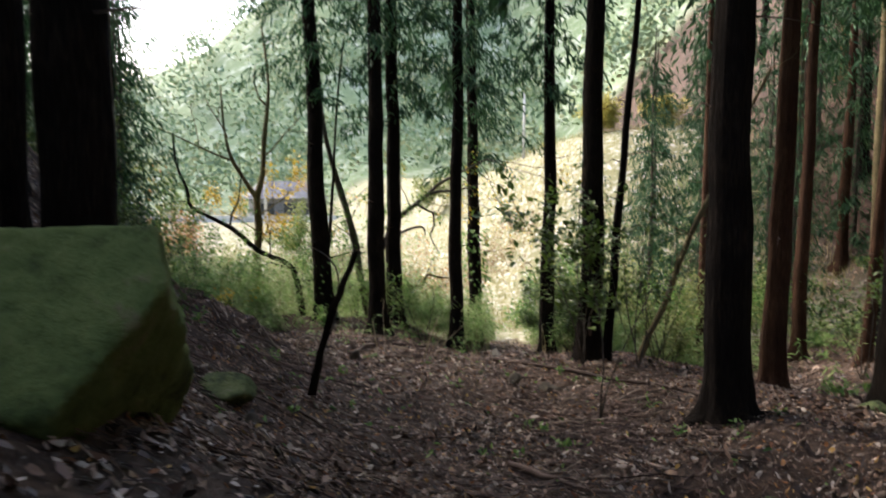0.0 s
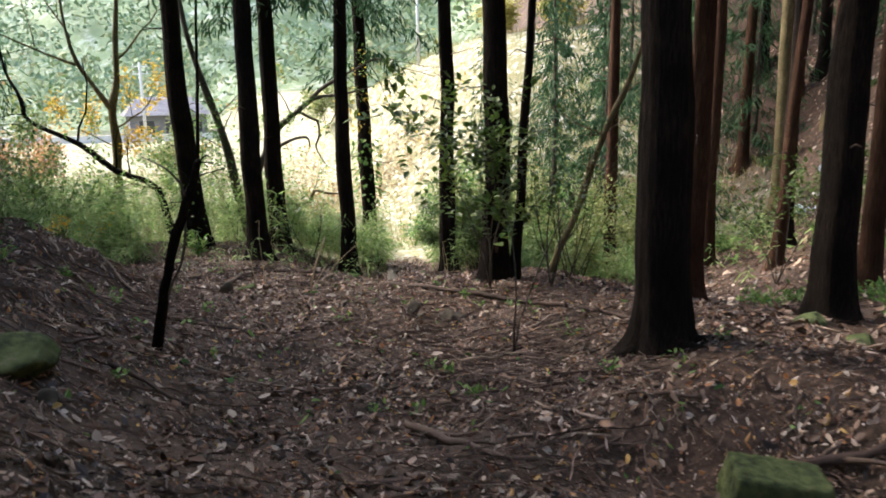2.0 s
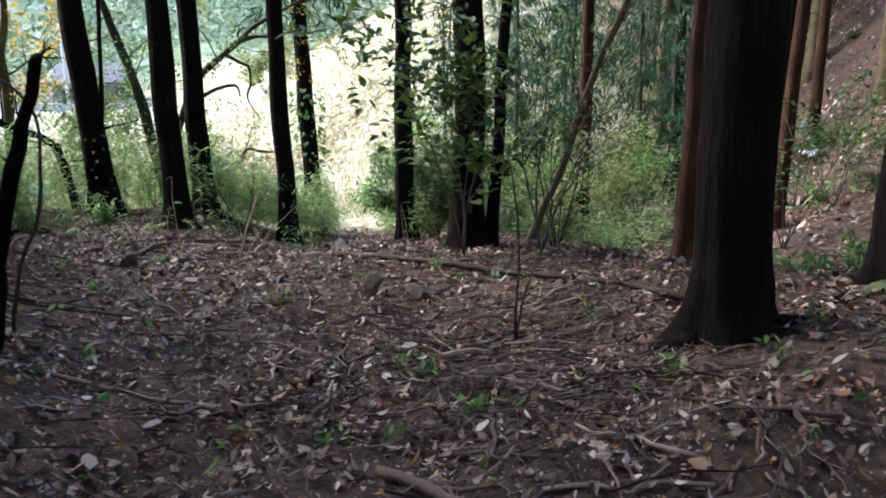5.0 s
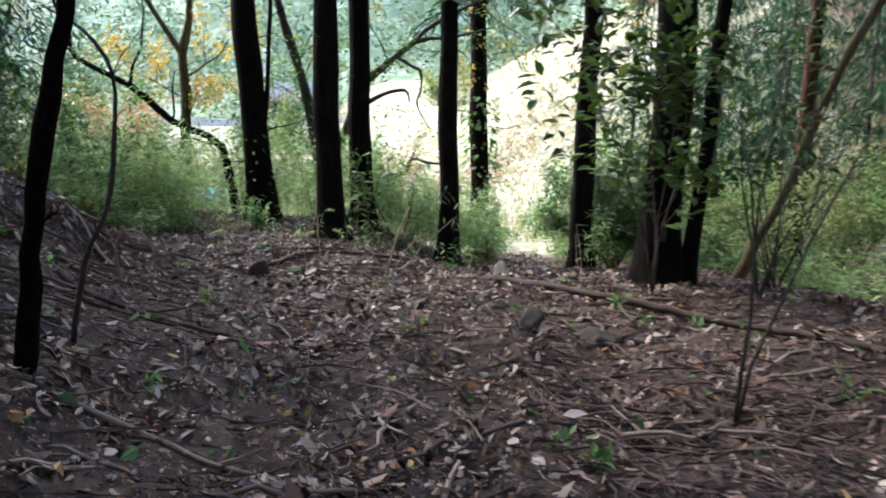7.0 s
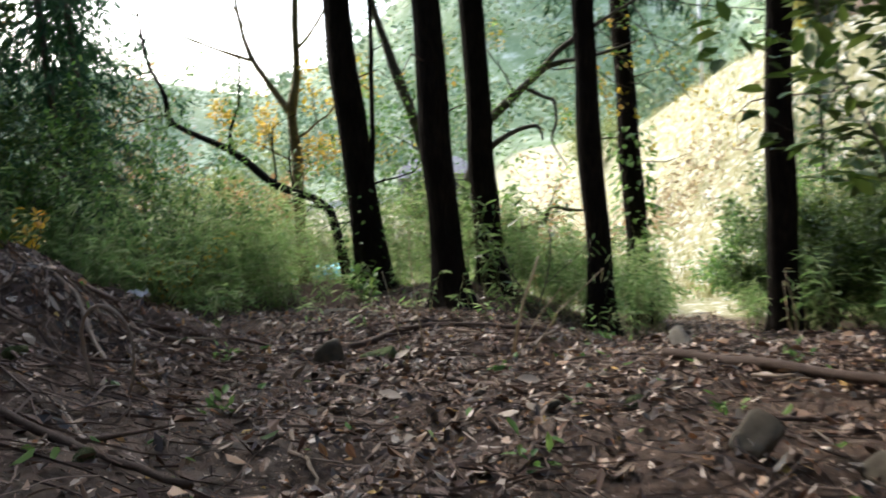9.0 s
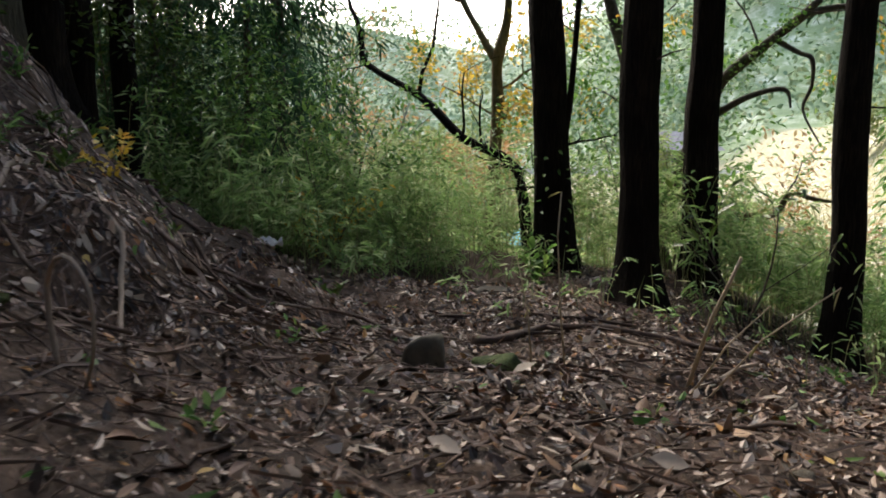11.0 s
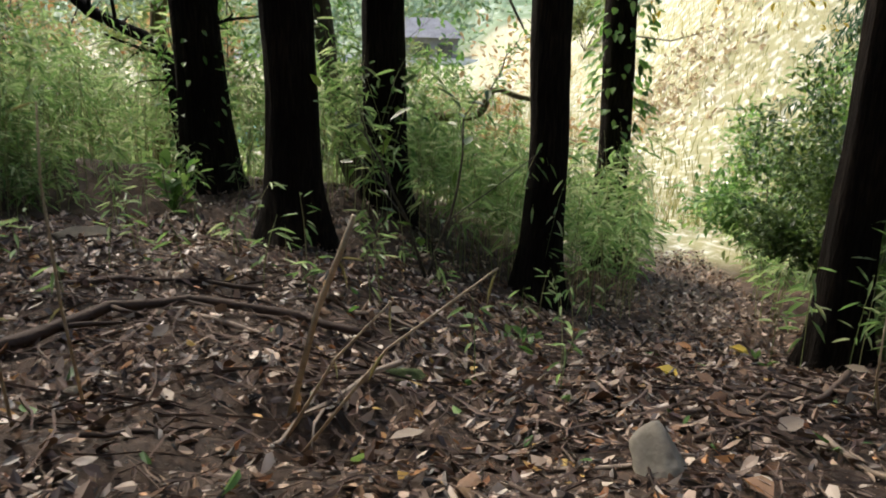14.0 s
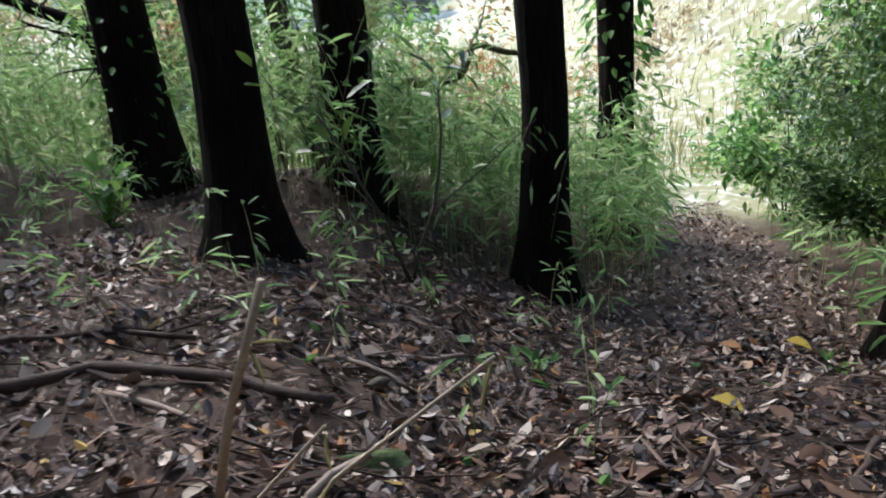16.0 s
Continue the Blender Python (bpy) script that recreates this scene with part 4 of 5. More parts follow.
def off_path(x, y, r, gap=0.45):
    return abs(x - path_x(y)) > gap + 0.15 * r.random()


sasa("bamboo_grass", 430, 1, band(-1.0, 1.7, 19.9, 23.6, lambda x, y, r: off_path(x, y, r) and (y > 20.8 or r.random() < 0.4)), "green bamboo grass between the cedars and the field", (0.8, 1.8))
sasa("bamboo_grass", 900, 2, band(-9, -1, 18.8, 23.4, lambda x, y, r: y > 20.4 + 0.5 * math.sin(x * 1.7) - (2.0 if x < -3.8 else 0)), "tall bamboo grass in front of the field", (0.9, 2.0))
sasa("bamboo_grass", 420, 3, band(2.0, 9.0, 16.2, 24.5, lambda x, y, r: x > path_x(y) + 0.6 and y > 16.6 + 0.4 * x - 0.8 and (y > 18.0 or x > 3.6)), "bamboo grass beside the path under the cedars", (0.5, 1.3))
sasa("bamboo_grass", 44, 4, band(-2.8, 1.3, 16.6, 19.6, lambda x, y, r: off_path(x, y, r) and r.random() < (y - 16.2) / 3.2), "sparse young bamboo grass on the leaf litter", (0.2, 0.6), (4, 8), (0.08, 0.15))
sasa("bamboo_grass", 800, 5, band(4.5, 19, 17, 36, lambda x, y, r: x < 13 + 0.12 * (y - 17) and r.random() < 0.35 + 0.65 * (y > 21)), "thin undergrowth on the wooded slope", (0.3, 1.0), (6, 10), (0.15, 0.28))
sasa("bamboo_grass", 620, 6, band(-10, -4.2, 16.5, 20.2, lambda x, y, r: r.random() < (y - 15.5) / 3.5), "bamboo grass at the foot of the bank", (0.6, 1.4))
sasa("bamboo_grass", 420, 8, band(-8.5, -1.8, 17.4, 20.8, lambda x, y, r: y > (17.8 if x < -3.8 else 20.0) + 0.5 * math.sin(x * 2.1)), "low young bamboo grass in front of the taller growth", (0.2, 0.65), (7, 12), (0.1, 0.17))
sasa("field_edge_grass", 700, 7, band(-10, 10, 23.4, 29.0, lambda x, y, r: abs(x - 2.7) > 0.5), "pale tall grass at the field's edge", (0.5, 1.2), (7, 12), (0.2, 0.35))

# ---- shrubs, saplings and broadleaved trees ----


def leaf_cloud(g, ends, rng, per, size, spread, width=0.45):
    for p, d in ends:
        for _ in range(per):
            q = p + Vector((rng.uniform(-1, 1), rng.uniform(-1, 1), rng.uniform(-1, 1))) * spread
            e = (d + Vector((rng.uniform(-1, 1), rng.uniform(-1, 1), rng.uniform(-0.9, 0.5)))).normalized()
            L = rng.uniform(*size)
            g.leaf(q, e, (rng.uniform(-0.5, 0.5), rng.uniform(-0.5, 0.5), 1), L, L * width * rng.uniform(0.8, 1.2), 0.15, rng.uniform(0, 0.4))


def shrub(name, x, y, height, reach, material, label, seed, per=6, size=(0.05, 0.09), stems=6, spread=0.09, depth=2, bark=BARK_GREY, width=0.45, thick=0.014, category="shrub", keep=1.0):
    """Several stems from one foot, forking, with leaves round the twig ends."""
    ob = thing_at(name, x, y, label, category)
    l, rng, ends = Geo(), random.Random(seed), []
    for k in range(stems):
        a = 6.28 * k / stems + rng.uniform(-0.4, 0.4)
        g, twigs = Geo(), []
        grow(g, (0, 0, -0.03), (math.cos(a) * reach / height, math.sin(a) * reach / height, 1), height * rng.uniform(0.6, 1.0), thick, depth, rng, ends, 0.35, 5, 0.25, twigs)
        main = g.thing("stem", bark, ob)
        for w in twigs:
            w.thing("twig", bark, main)
    if per:
        leaf_cloud(l, [e for e in ends if rng.random() < keep], rng, per, size, spread, width)
        l.thing("foliage", material, ob)
    return ob


shrub("evergreen_shrub", 3.6, 19.8, 1.5, 0.75, LEAF_DARK, "dense dark evergreen shrub beside the leafy path", 1, 30, (0.045, 0.08), 12, 0.13)
shrub("evergreen_shrub", 3.85, 20.7, 1.7, 0.8, LEAF_DARK, "dark evergreen shrub behind the path's edge", 2, 15, (0.05, 0.08), 8, 0.13)
shrub("broadleaf_sapling", 2.85, 14.3, 2.7, 0.3, LEAF_DARK, "broadleaved sapling with broad green leaves beside a cedar", 3, 4, (0.12, 0.2), 4, 0.12, 2, width=0.5, keep=0.75)
shrub("broadleaf_sapling", 3.7, 13.6, 2.3, 0.5, LEAF_DARK, "thin-stemmed sapling with sparse green leaves", 4, 3, (0.09, 0.15), 4, 0.12, 2, keep=0.5)
shrub("bare_shrub", 2.3, 10.4, 2.3, 0.3, LEAF, "thin bare shrub with a few leaves", 5, 1, (0.05, 0.08), 2, 0.06, 1, thick=0.013, keep=0.3)
shrub("bare_shrub", 4.3, 14.6, 2.6, 0.9, LEAF, "bare thin-stemmed shrub with few yellow-green leaves", 6, 1, (0.05, 0.08), 4, 0.1, 2, keep=0.25, thick=0.01)
shrub("bare_shrub", 5.0, 16.3, 2.6, 1.0, LEAF_PALE, "thin bare shrub under the cedars", 7, 1, (0.05, 0.08), 4, 0.12, 2, keep=0.25, thick=0.01)
shrub("leafy_shrub", 9.4, 16.4, 2.6, 1.0, LEAF_DARK, "green leafy shrub on the wooded slope", 8, 2, (0.09, 0.16), 4, 0.15, 2)
shrub("leafy_shrub", 12.0, 18.4, 1.8, 1.0, LEAF_DARK, "low green shrub on the wooded slope", 9, 3, (0.08, 0.14), 5, 0.15, 2)
shrub("broadleaf_sapling", -0.24, 19.38, 1.9, 0.5, LEAF_DARK, "slender sapling with long dark green leaves before bamboo grass", 10, 1, (0.12, 0.2), 2, 0.05, 1, width=0.36, thick=0.016)
shrub("broadleaf_sapling", -2.75, 19.75, 0.55, 0.2, LEAF, "young broadleaved plant before a cedar's foot", 17, 3, (0.12, 0.2), 3, 0.05, 0, width=0.5, thick=0.006)
for k, (x, y, h) in enumerate([(-2.15, 22.1, 2.4), (-1.75, 22.9, 3.2), (-3.7, 22.6, 2.4)]):
    shrub("leafy_sapling", x, y, h, 0.6, LEAF, "green leafy sapling behind the row of cedars", 160 + k, 4, (0.07, 0.13), 3, 0.16, 2, thick=0.012, category="sapling", width=0.5)
shrub("leafy_shrub", -5.9, 19.7, 2.6, 1.0, LEAF, "green leafy shrub at the edge of the wood", 11, 6, (0.07, 0.12), 6, 0.16, 2)
shrub("leafy_shrub", -7.0, 18.6, 2.2, 0.9, LEAF, "green shrub at the bank's foot", 12, 6, (0.07, 0.12), 6, 0.16, 2)
shrub("leafy_shrub", -7.6, 17.5, 3.6, 1.3, LEAF_DARK, "tall dark leafy shrub on the bank", 15, 7, (0.07, 0.13), 7, 0.22, 2)
shrub("leafy_shrub", -9.2, 18.4, 4.2, 1.5, LEAF_DARK, "tall dark leafy shrub above the bamboo grass", 16, 7, (0.07, 0.13), 7, 0.25, 2)
shrub("yellow_shrub", -4.9, 18.3, 1.0, 0.5, LEAF_YELLOW, "small shrub with yellow autumn leaves", 13, 2, (0.06, 0.1), 4, 0.08, 1)
shrub("autumn_tree", -15.4, 34.0, 6.4, 1.5, LEAF_ORANGE, "small tree with orange-brown leaves beyond the bamboo grass", 18, 4, (0.12, 0.24), 4, 0.4, 2, thick=0.05, category="tree", width=0.6, keep=0.7)
shrub("yellow_shrub", -3.9, 14.5, 0.35, 0.2, LEAF_YELLOW, "yellow-leaved seedling on the bank", 14, 1, (0.06, 0.09), 3, 0.04, 1, thick=0.005)
for k, (x, y, h, m, n) in enumerate([(-9.5, 26.5, 2.6, LEAF_PALE, "pale green scrub"), (-7.2, 27.0, 2.4, LEAF_PALE, "pale green scrub"), (-4.5, 27.2, 2.0, LEAF_PALE, "pale green scrub"), (-2.2, 26.2, 2.0, LEAF, "green scrub"),
                                     (-0.3, 25.6, 2.2, LEAF_ORANGE, "twiggy bush with few orange leaves"), (3.6, 24.6, 2.2, LEAF, "green scrub"), (5.0, 25.4, 2.6, LEAF_PALE, "pale green scrub"), (6.8, 23.2, 2.2, LEAF, "green scrub"),
                                     (4.6, 21.8, 1.7, LEAF_PALE, "pale green scrub"), (8.6, 22.4, 2.2, LEAF_PALE, "pale green scrub"), (6.2, 19.6, 1.5, LEAF_PALE, "pale green scrub"), (10.6, 24.4, 2.2, LEAF, "green scrub"),
                                     (-11.5, 25.0, 3.0, LEAF, "green scrub"), (-13.5, 27.5, 3.2, LEAF_PALE, "pale green scrub")]):
    sparse = m is LEAF_ORANGE
    shrub("scrub_bush", x, y, h, h * 0.5, m, n + " at the edge of the field", 30 + k, 2 if sparse else 6, (0.08, 0.16), 7, 0.22, 2)
for k, (x, y) in enumerate([(7.4, 13.6), (8.0, 13.0), (8.4, 14.2), (7.8, 14.6), (9.0, 13.2), (7.0, 12.9), (8.6, 12.2), (9.4, 14.6), (11.4, 16.0), (8.0, 11.2)]):
    shrub("fern", x, y, 0.4, 0.45, LEAF, "low green fern on the forest floor", 60 + k, 3, (0.08, 0.16), 9, 0.06, 0, width=0.3, thick=0.004, category="fern")
rng = random.Random(44)
for k in range(26):
    x, y = rng.uniform(11.5, 20.0), rng.uniform(15, 28)
    shrub("fern", x, y, rng.uniform(0.3, 0.6), 0.45, LEAF if k % 2 else LEAF_DARK, "low green fern on the rising wooded slope", 500 + k, 3, (0.1, 0.2), 8, 0.08, 0, width=0.3, thick=0.004, category="fern")
rng = random.Random(9)
for k in range(34):
    x, y = rng.uniform(-3.2, 4.5), rng.uniform(8.5, 18.8)
    shrub("seedling", x, y, rng.uniform(0.1, 0.25), 0.12, LEAF, "green seedling among dead leaves", 80 + k, 1, (0.05, 0.1), 3, 0.02, 0, thick=0.002, category="seedling")


for k in range(40):
    x, y = rng.uniform(-7.2, -3.3), rng.uniform(11.0, 16.5)
    shrub("seedling", x, y, rng.uniform(0.12, 0.4), 0.2, LEAF_DARK if k % 3 else LEAF, "low dark green plant on the steep bank", 400 + k, 2, (0.06, 0.13), 4, 0.04, 0, thick=0.003, category="seedling", width=0.35)


def stem(name, points, radii, material, label, category="sapling", side_twigs=6, seed=0, twig_len=0.35):
    """A single crooked stem through the given places, with side twigs."""
    ob = new(name)
    p0 = Vector(points[0])
    ob.location = p0
    rng = random.Random(seed)
    pts, rad = curved([Vector(p) - p0 for p in points], radii, 3)
    pts = [p + Vector((rng.uniform(-1, 1), rng.uniform(-1, 1), 0)) * r * 0.25 for p, r in zip(pts, rad)]
    g = Geo()
    g.tube(pts, rad, 9, 0.1, seed)
    g.thing("stem", material, ob)
    for _ in range(side_twigs):
        k = rng.randrange(2, len(pts))
        d = Vector((rng.uniform(-1, 1), rng.uniform(-1, 1), rng.uniform(-0.2, 0.9)))
        t = Geo()
        grow(t, pts[k], d, rng.uniform(0.4, 1.3) * twig_len, rad[k] * 0.35, 1, rng, [], 0.5, 4)
        t.thing("twig", material, ob)
    return tagged(ob, label, category)


def on(x, y, dz=-0.05):
    return (x, y, gz(x, y) + dz)


stem("dead_sapling", [on(-1.67, 10.2), (-1.54, 10.12, -1.05), (-1.4, 10.0, -0.53), (-1.22, 9.87, -0.07), (-1.02, 9.72, 0.4), (-0.99, 9.69, 0.5)], [0.06, 0.055, 0.052, 0.048, 0.042, 0.03], SHADED_BARK, "dark leaning dead sapling rising from leaf litter", seed=1, side_twigs=5, twig_len=0.16)
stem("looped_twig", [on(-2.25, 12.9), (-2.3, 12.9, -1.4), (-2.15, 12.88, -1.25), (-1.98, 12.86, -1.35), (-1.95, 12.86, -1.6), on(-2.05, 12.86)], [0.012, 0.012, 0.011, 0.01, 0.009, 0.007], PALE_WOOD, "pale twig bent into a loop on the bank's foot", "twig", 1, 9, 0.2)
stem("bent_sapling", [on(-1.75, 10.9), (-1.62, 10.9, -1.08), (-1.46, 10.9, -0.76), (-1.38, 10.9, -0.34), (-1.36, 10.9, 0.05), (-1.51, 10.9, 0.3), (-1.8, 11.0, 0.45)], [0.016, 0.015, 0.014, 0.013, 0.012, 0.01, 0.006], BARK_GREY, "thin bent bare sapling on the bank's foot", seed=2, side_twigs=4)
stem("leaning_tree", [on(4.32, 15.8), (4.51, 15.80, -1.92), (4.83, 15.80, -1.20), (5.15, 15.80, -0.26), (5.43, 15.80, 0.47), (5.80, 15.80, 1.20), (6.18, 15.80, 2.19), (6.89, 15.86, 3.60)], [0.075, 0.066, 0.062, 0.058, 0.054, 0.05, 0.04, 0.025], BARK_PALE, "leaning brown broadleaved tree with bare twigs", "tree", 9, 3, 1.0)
stem("slender_tree", [on(-2.72, 20.95), (-2.82, 20.85, -1.6), (-2.86, 20.8, -1.05), (-2.75, 20.8, -0.31), (-2.66, 20.8, 0.66), (-2.61, 20.8, 1.61), (-2.5, 20.8, 3.2), (-2.3, 20.8, 5.0)], [0.1, 0.085, 0.07, 0.05, 0.042, 0.036, 0.03, 0.015], SHADED_BARK, "thin dark stem close against a thicker cedar", "tree", 12, 14, 0.6)
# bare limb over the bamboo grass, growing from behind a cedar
limb = stem("bare_tree", [on(-3.6, 21.6), (-3.93, 21.8, -1.2), (-4.84, 21.8, -0.71), (-5.68, 21.8, -0.01), (-6.72, 21.85, 0.53), (-6.85, 21.9, 1.03), (-7.14, 21.9, 1.76), (-7.2, 21.9, 2.6)], [0.09, 0.085, 0.075, 0.062, 0.055, 0.045, 0.035, 0.02], SHADED_BARK, "dark bare limb arching over the bamboo grass", "tree", 10, 4, 1.0)
g = Geo()
o = Vector(limb.location)
g.tube([Vector(p) - o for p in ((-5.66, 21.8, -0.01), (-5.6, 21.8, 0.35), (-5.4, 21.8, 0.72), (-5.3, 21.8, 1.4), (-5.4, 21.9, 2.0))], [0.035, 0.03, 0.026, 0.018, 0.008], 6, 0.1)
g.thing("upright_limb", SHADED_BARK, limb)
# forked tree with yellow leaves
fork = new("yellow_leaved_tree")
fork.location = on(-5.5, 24.3)
o = Vector(fork.location)
g, l, rng, ends = Geo(), Geo(), random.Random(6), []
g.tube(*curved([Vector(p) - o for p in (tuple(o), (-5.46, 24.3, -1.1), (-5.39, 24.3, -0.2), (-5.43, 24.3, 0.7), (-5.24, 24.3, 1.46), (-5.16, 24.3, 2.6), (-5.0, 24.3, 4.2), (-5.2, 24.4, 6.0))], [0.15, 0.13, 0.12, 0.11, 0.085, 0.07, 0.05, 0.02]), 9, 0.08)
g.thing("trunk", BARK_PALE, fork)
g = Geo()
g.tube(*curved([Vector(p) - o for p in ((-5.43, 24.3, 0.7), (-5.8, 24.3, 1.29), (-6.21, 24.3, 2.01), (-6.4, 24.3, 2.9), (-6.5, 24.4, 4.2))], [0.08, 0.07, 0.055, 0.04, 0.02]), 8, 0.08)
g.thing("limb", BARK_PALE, fork)
g = Geo()
g.tube(*curved([Vector(p) - o for p in ((-6.22, 24.3, 1.9), (-6.92, 24.3, 2.19), (-7.58, 24.3, 2.5), (-8.4, 24.3, 2.9))], [0.04, 0.032, 0.024, 0.01]), 6, 0.08)
g.thing("limb", BARK_PALE, fork)
for p, d, L, r in [((-5.4, 24.3, 0.2), (0.8, 0.2, 0.5), 1.4, 0.03), ((-5.42, 24.3, -0.3), (-0.8, -0.3, 0.3), 1.2, 0.025), ((-5.2, 24.3, 2.0), (0.9, 0, 0.8), 1.8, 0.035), ((-5.1, 24.3, 3.6), (-0.6, 0.3, 0.8), 1.6, 0.03), ((-6.3, 24.3, 2.6), (-0.6, 0.1, 0.9), 1.6, 0.03), ((-5.4, 24.3, -0.8), (0.5, -0.6, 0.5), 1.0, 0.02), ((-7.2, 24.3, 2.4), (-0.3, 0, 0.9), 1.3, 0.02)]:
    g = Geo()
    grow(g, Vector(p) - o, d, L, r, 2, rng, ends, 0.5, 5)
    g.thing("branch", BARK_PALE, fork)
leaf_cloud(l, [e for e in ends if e[0].z + o.z < 2.2], rng, 5, (0.08, 0.15), 0.2, 0.6)
l.thing("foliage", LEAF_YELLOW, fork)
tagged(fork, "forked tree with bare limbs and a few yellow leaves", "tree")
# crooked tree behind the cedars, limbs reaching to both sides
crook = new("crooked_tree")
crook.location = on(-1.75, 22.5)
o = Vector(crook.location)
g, l, rng, ends = Geo(), Geo(), random.Random(8), []
for pts, rad in [([tuple(o), (-2.0, 22.35, -1.9), (-2.2, 22.3, -0.5), (-2.45, 22.3, 0.5), (-2.75, 22.3, 1.5), (-3.05, 22.3, 2.8), (-3.2, 22.4, 4.5)], [0.15, 0.12, 0.11, 0.1, 0.085, 0.06, 0.03]),
                 ([(-1.9, 22.4, -2.2), (-1.5, 22.3, -0.9), (-1.17, 22.3, -0.14), (-1.0, 22.3, 0.15), (-0.58, 22.3, 0.5), (-0.1, 22.3, 0.88), (0.21, 22.3, 1.17), (0.8, 22.3, 1.5), (1.6, 22.3, 1.9)], [0.1, 0.09, 0.085, 0.08, 0.075, 0.06, 0.05, 0.04, 0.02]),
                 ([(-0.1, 22.3, 0.88), (0.21, 22.3, 0.97), (0.7, 22.3, 1.0), (1.5, 22.4, 1.2)], [0.05, 0.04, 0.03, 0.012]),
                 ([(-1.3, 22.3, -0.5), (-0.75, 22.3, -0.16), (-0.26, 22.3, -0.05), (-0.16, 22.3, -0.3)], [0.05, 0.045, 0.03, 0.015]),
                 ([(-0.4, 22.3, 0.6), (-0.1, 22.3, 0.42), (0.06, 22.3, 0.33), (0.08, 22.3, -0.01), (-0.01, 22.3, -0.33), (0.21, 22.3, -0.76)], [0.035, 0.032, 0.03, 0.025, 0.02, 0.01]),
                 ([(-1.8, 22.4, -2.1), (-1.01, 22.3, -1.81), (-0.59, 22.3, -1.79), (-0.26, 22.3, -1.73), (-0.1, 22.3, -1.45), (0.22, 22.3, -1.52), (0.6, 22.3, -1.55)], [0.06, 0.055, 0.05, 0.045, 0.035, 0.03, 0.012])]:
    g = Geo()
    g.tube(*curved([Vector(p) - o for p in pts], rad), 8, 0.1)
    g.thing("trunk" if rad[0] > 0.14 else "limb", BARK_PALE if rad[0] == 0.06 else BARK_GREY, crook)
for p, d, L, r in [((-0.58, 22.3, 0.5), (-0.2, 0, 1), 1.0, 0.02), ((0.5, 22.3, 1.3), (0.3, 0.2, -0.6), 1.2, 0.015), ((1.2, 22.3, 1.7), (0.6, 0.1, -0.5), 1.3, 0.015), ((-0.26, 22.3, -1.7), (0.4, 0.3, 0.8), 0.8, 0.014), ((-2.45, 22.3, 0.5), (0.6, 0.2, 0.7), 1.0, 0.02), ((-2.2, 22.3, -0.4), (-0.7, 0.1, 0.5), 0.9, 0.02), ((0.1, 22.3, 0.9), (0.5, 0.3, 0.1), 1.2, 0.014), ((-2.3, 22.3, 0.1), (0.4, -0.2, 0.8), 0.9, 0.016)]:
    g = Geo()
    grow(g, Vector(p) - o, d, L, r, 2, rng, ends, 0.55, 5, -0.05)
    g.thing("branch", BARK_GREY, crook)
leaf_cloud(l, [e for e in ends if rng.random() < 0.5], rng, 3, (0.06, 0.11), 0.14, 0.5)
leaf_cloud(l, [(Vector((-2.4 + 0.25 * math.sin(k), 22.25, -1.2 + 0.09 * k)) - o, Vector((0, -1, 0.2))) for k in range(34)], rng, 6, (0.06, 0.12), 0.2, 0.55)
leaf_cloud(l, [(Vector((-1.0 + 0.03 * k, 22.3, 0.1 + 0.028 * k)) - o, Vector((0, -1, 0.4))) for k in range(30)], rng, 13, (0.05, 0.1), 0.2, 0.55)
l.thing("foliage", LEAF, crook)
hang, few = [], Geo()
for p, d, L in [((0.8, 22.3, 1.5), (0.7, 0.1, -0.5), 1.7), ((1.4, 22.3, 1.8), (0.6, 0.2, -0.6), 1.9), ((1.6, 22.3, 1.9), (0.9, -0.1, -0.3), 2.0), ((1.55, 22.3, 1.88), (0.8, 0.3, 0.0), 2.2), ((0.5, 22.3, 1.0), (0.6, 0.2, -0.7), 1.2)]:
    g = Geo()
    grow(g, Vector(p) - o, d, L, 0.014, 2, rng, hang, 0.5, 5, -0.35)
    g.thing("branch", BARK_GREY, crook)
leaf_cloud(few, [e for e in hang + ends if rng.random() < 0.3], rng, 2, (0.06, 0.11), 0.1, 0.55)
few.thing("autumn_leaves", LEAF_YELLOW, crook, "few yellow and orange leaves")
tagged(crook, "crooked ivy-grown tree with long bare limbs", "tree")
# ivy on trunks


def ivy(x, y, r, h0, h1, count, seed, label, material=LEAF, size=1.0):
    g, rng = Geo(), random.Random(seed)
    ob = thing_at("ivy", x, y, label, "climber")
    for _ in range(count):
        a, h = rng.uniform(0, 6.28), rng.uniform(h0, h1)
        o = Vector((math.cos(a), math.sin(a), 0))
        g.leaf(o * (r + rng.uniform(0.0, 0.16)) + Vector((0, 0, h)), o + Vector((rng.uniform(-0.6, 0.6), rng.uniform(-0.6, 0.6), rng.uniform(-1, 0.2))), (rng.uniform(-0.5, 0.5), rng.uniform(-0.5, 0.5), 1), size * rng.uniform(0.06, 0.12), size * rng.uniform(0.035, 0.06), 0.15, 0.3)
    s = Geo()
    s.tube([Vector((math.cos(k * 0.3) * (r + 0.01), math.sin(k * 0.3) * (r + 0.01), h0 * 0 + (h1) * k / 12)) for k in range(13)], [0.008] * 13, 5)
    s.thing("vine", BARK_GREY, ob)
    g.thing("foliage", material, ob)
    return ob


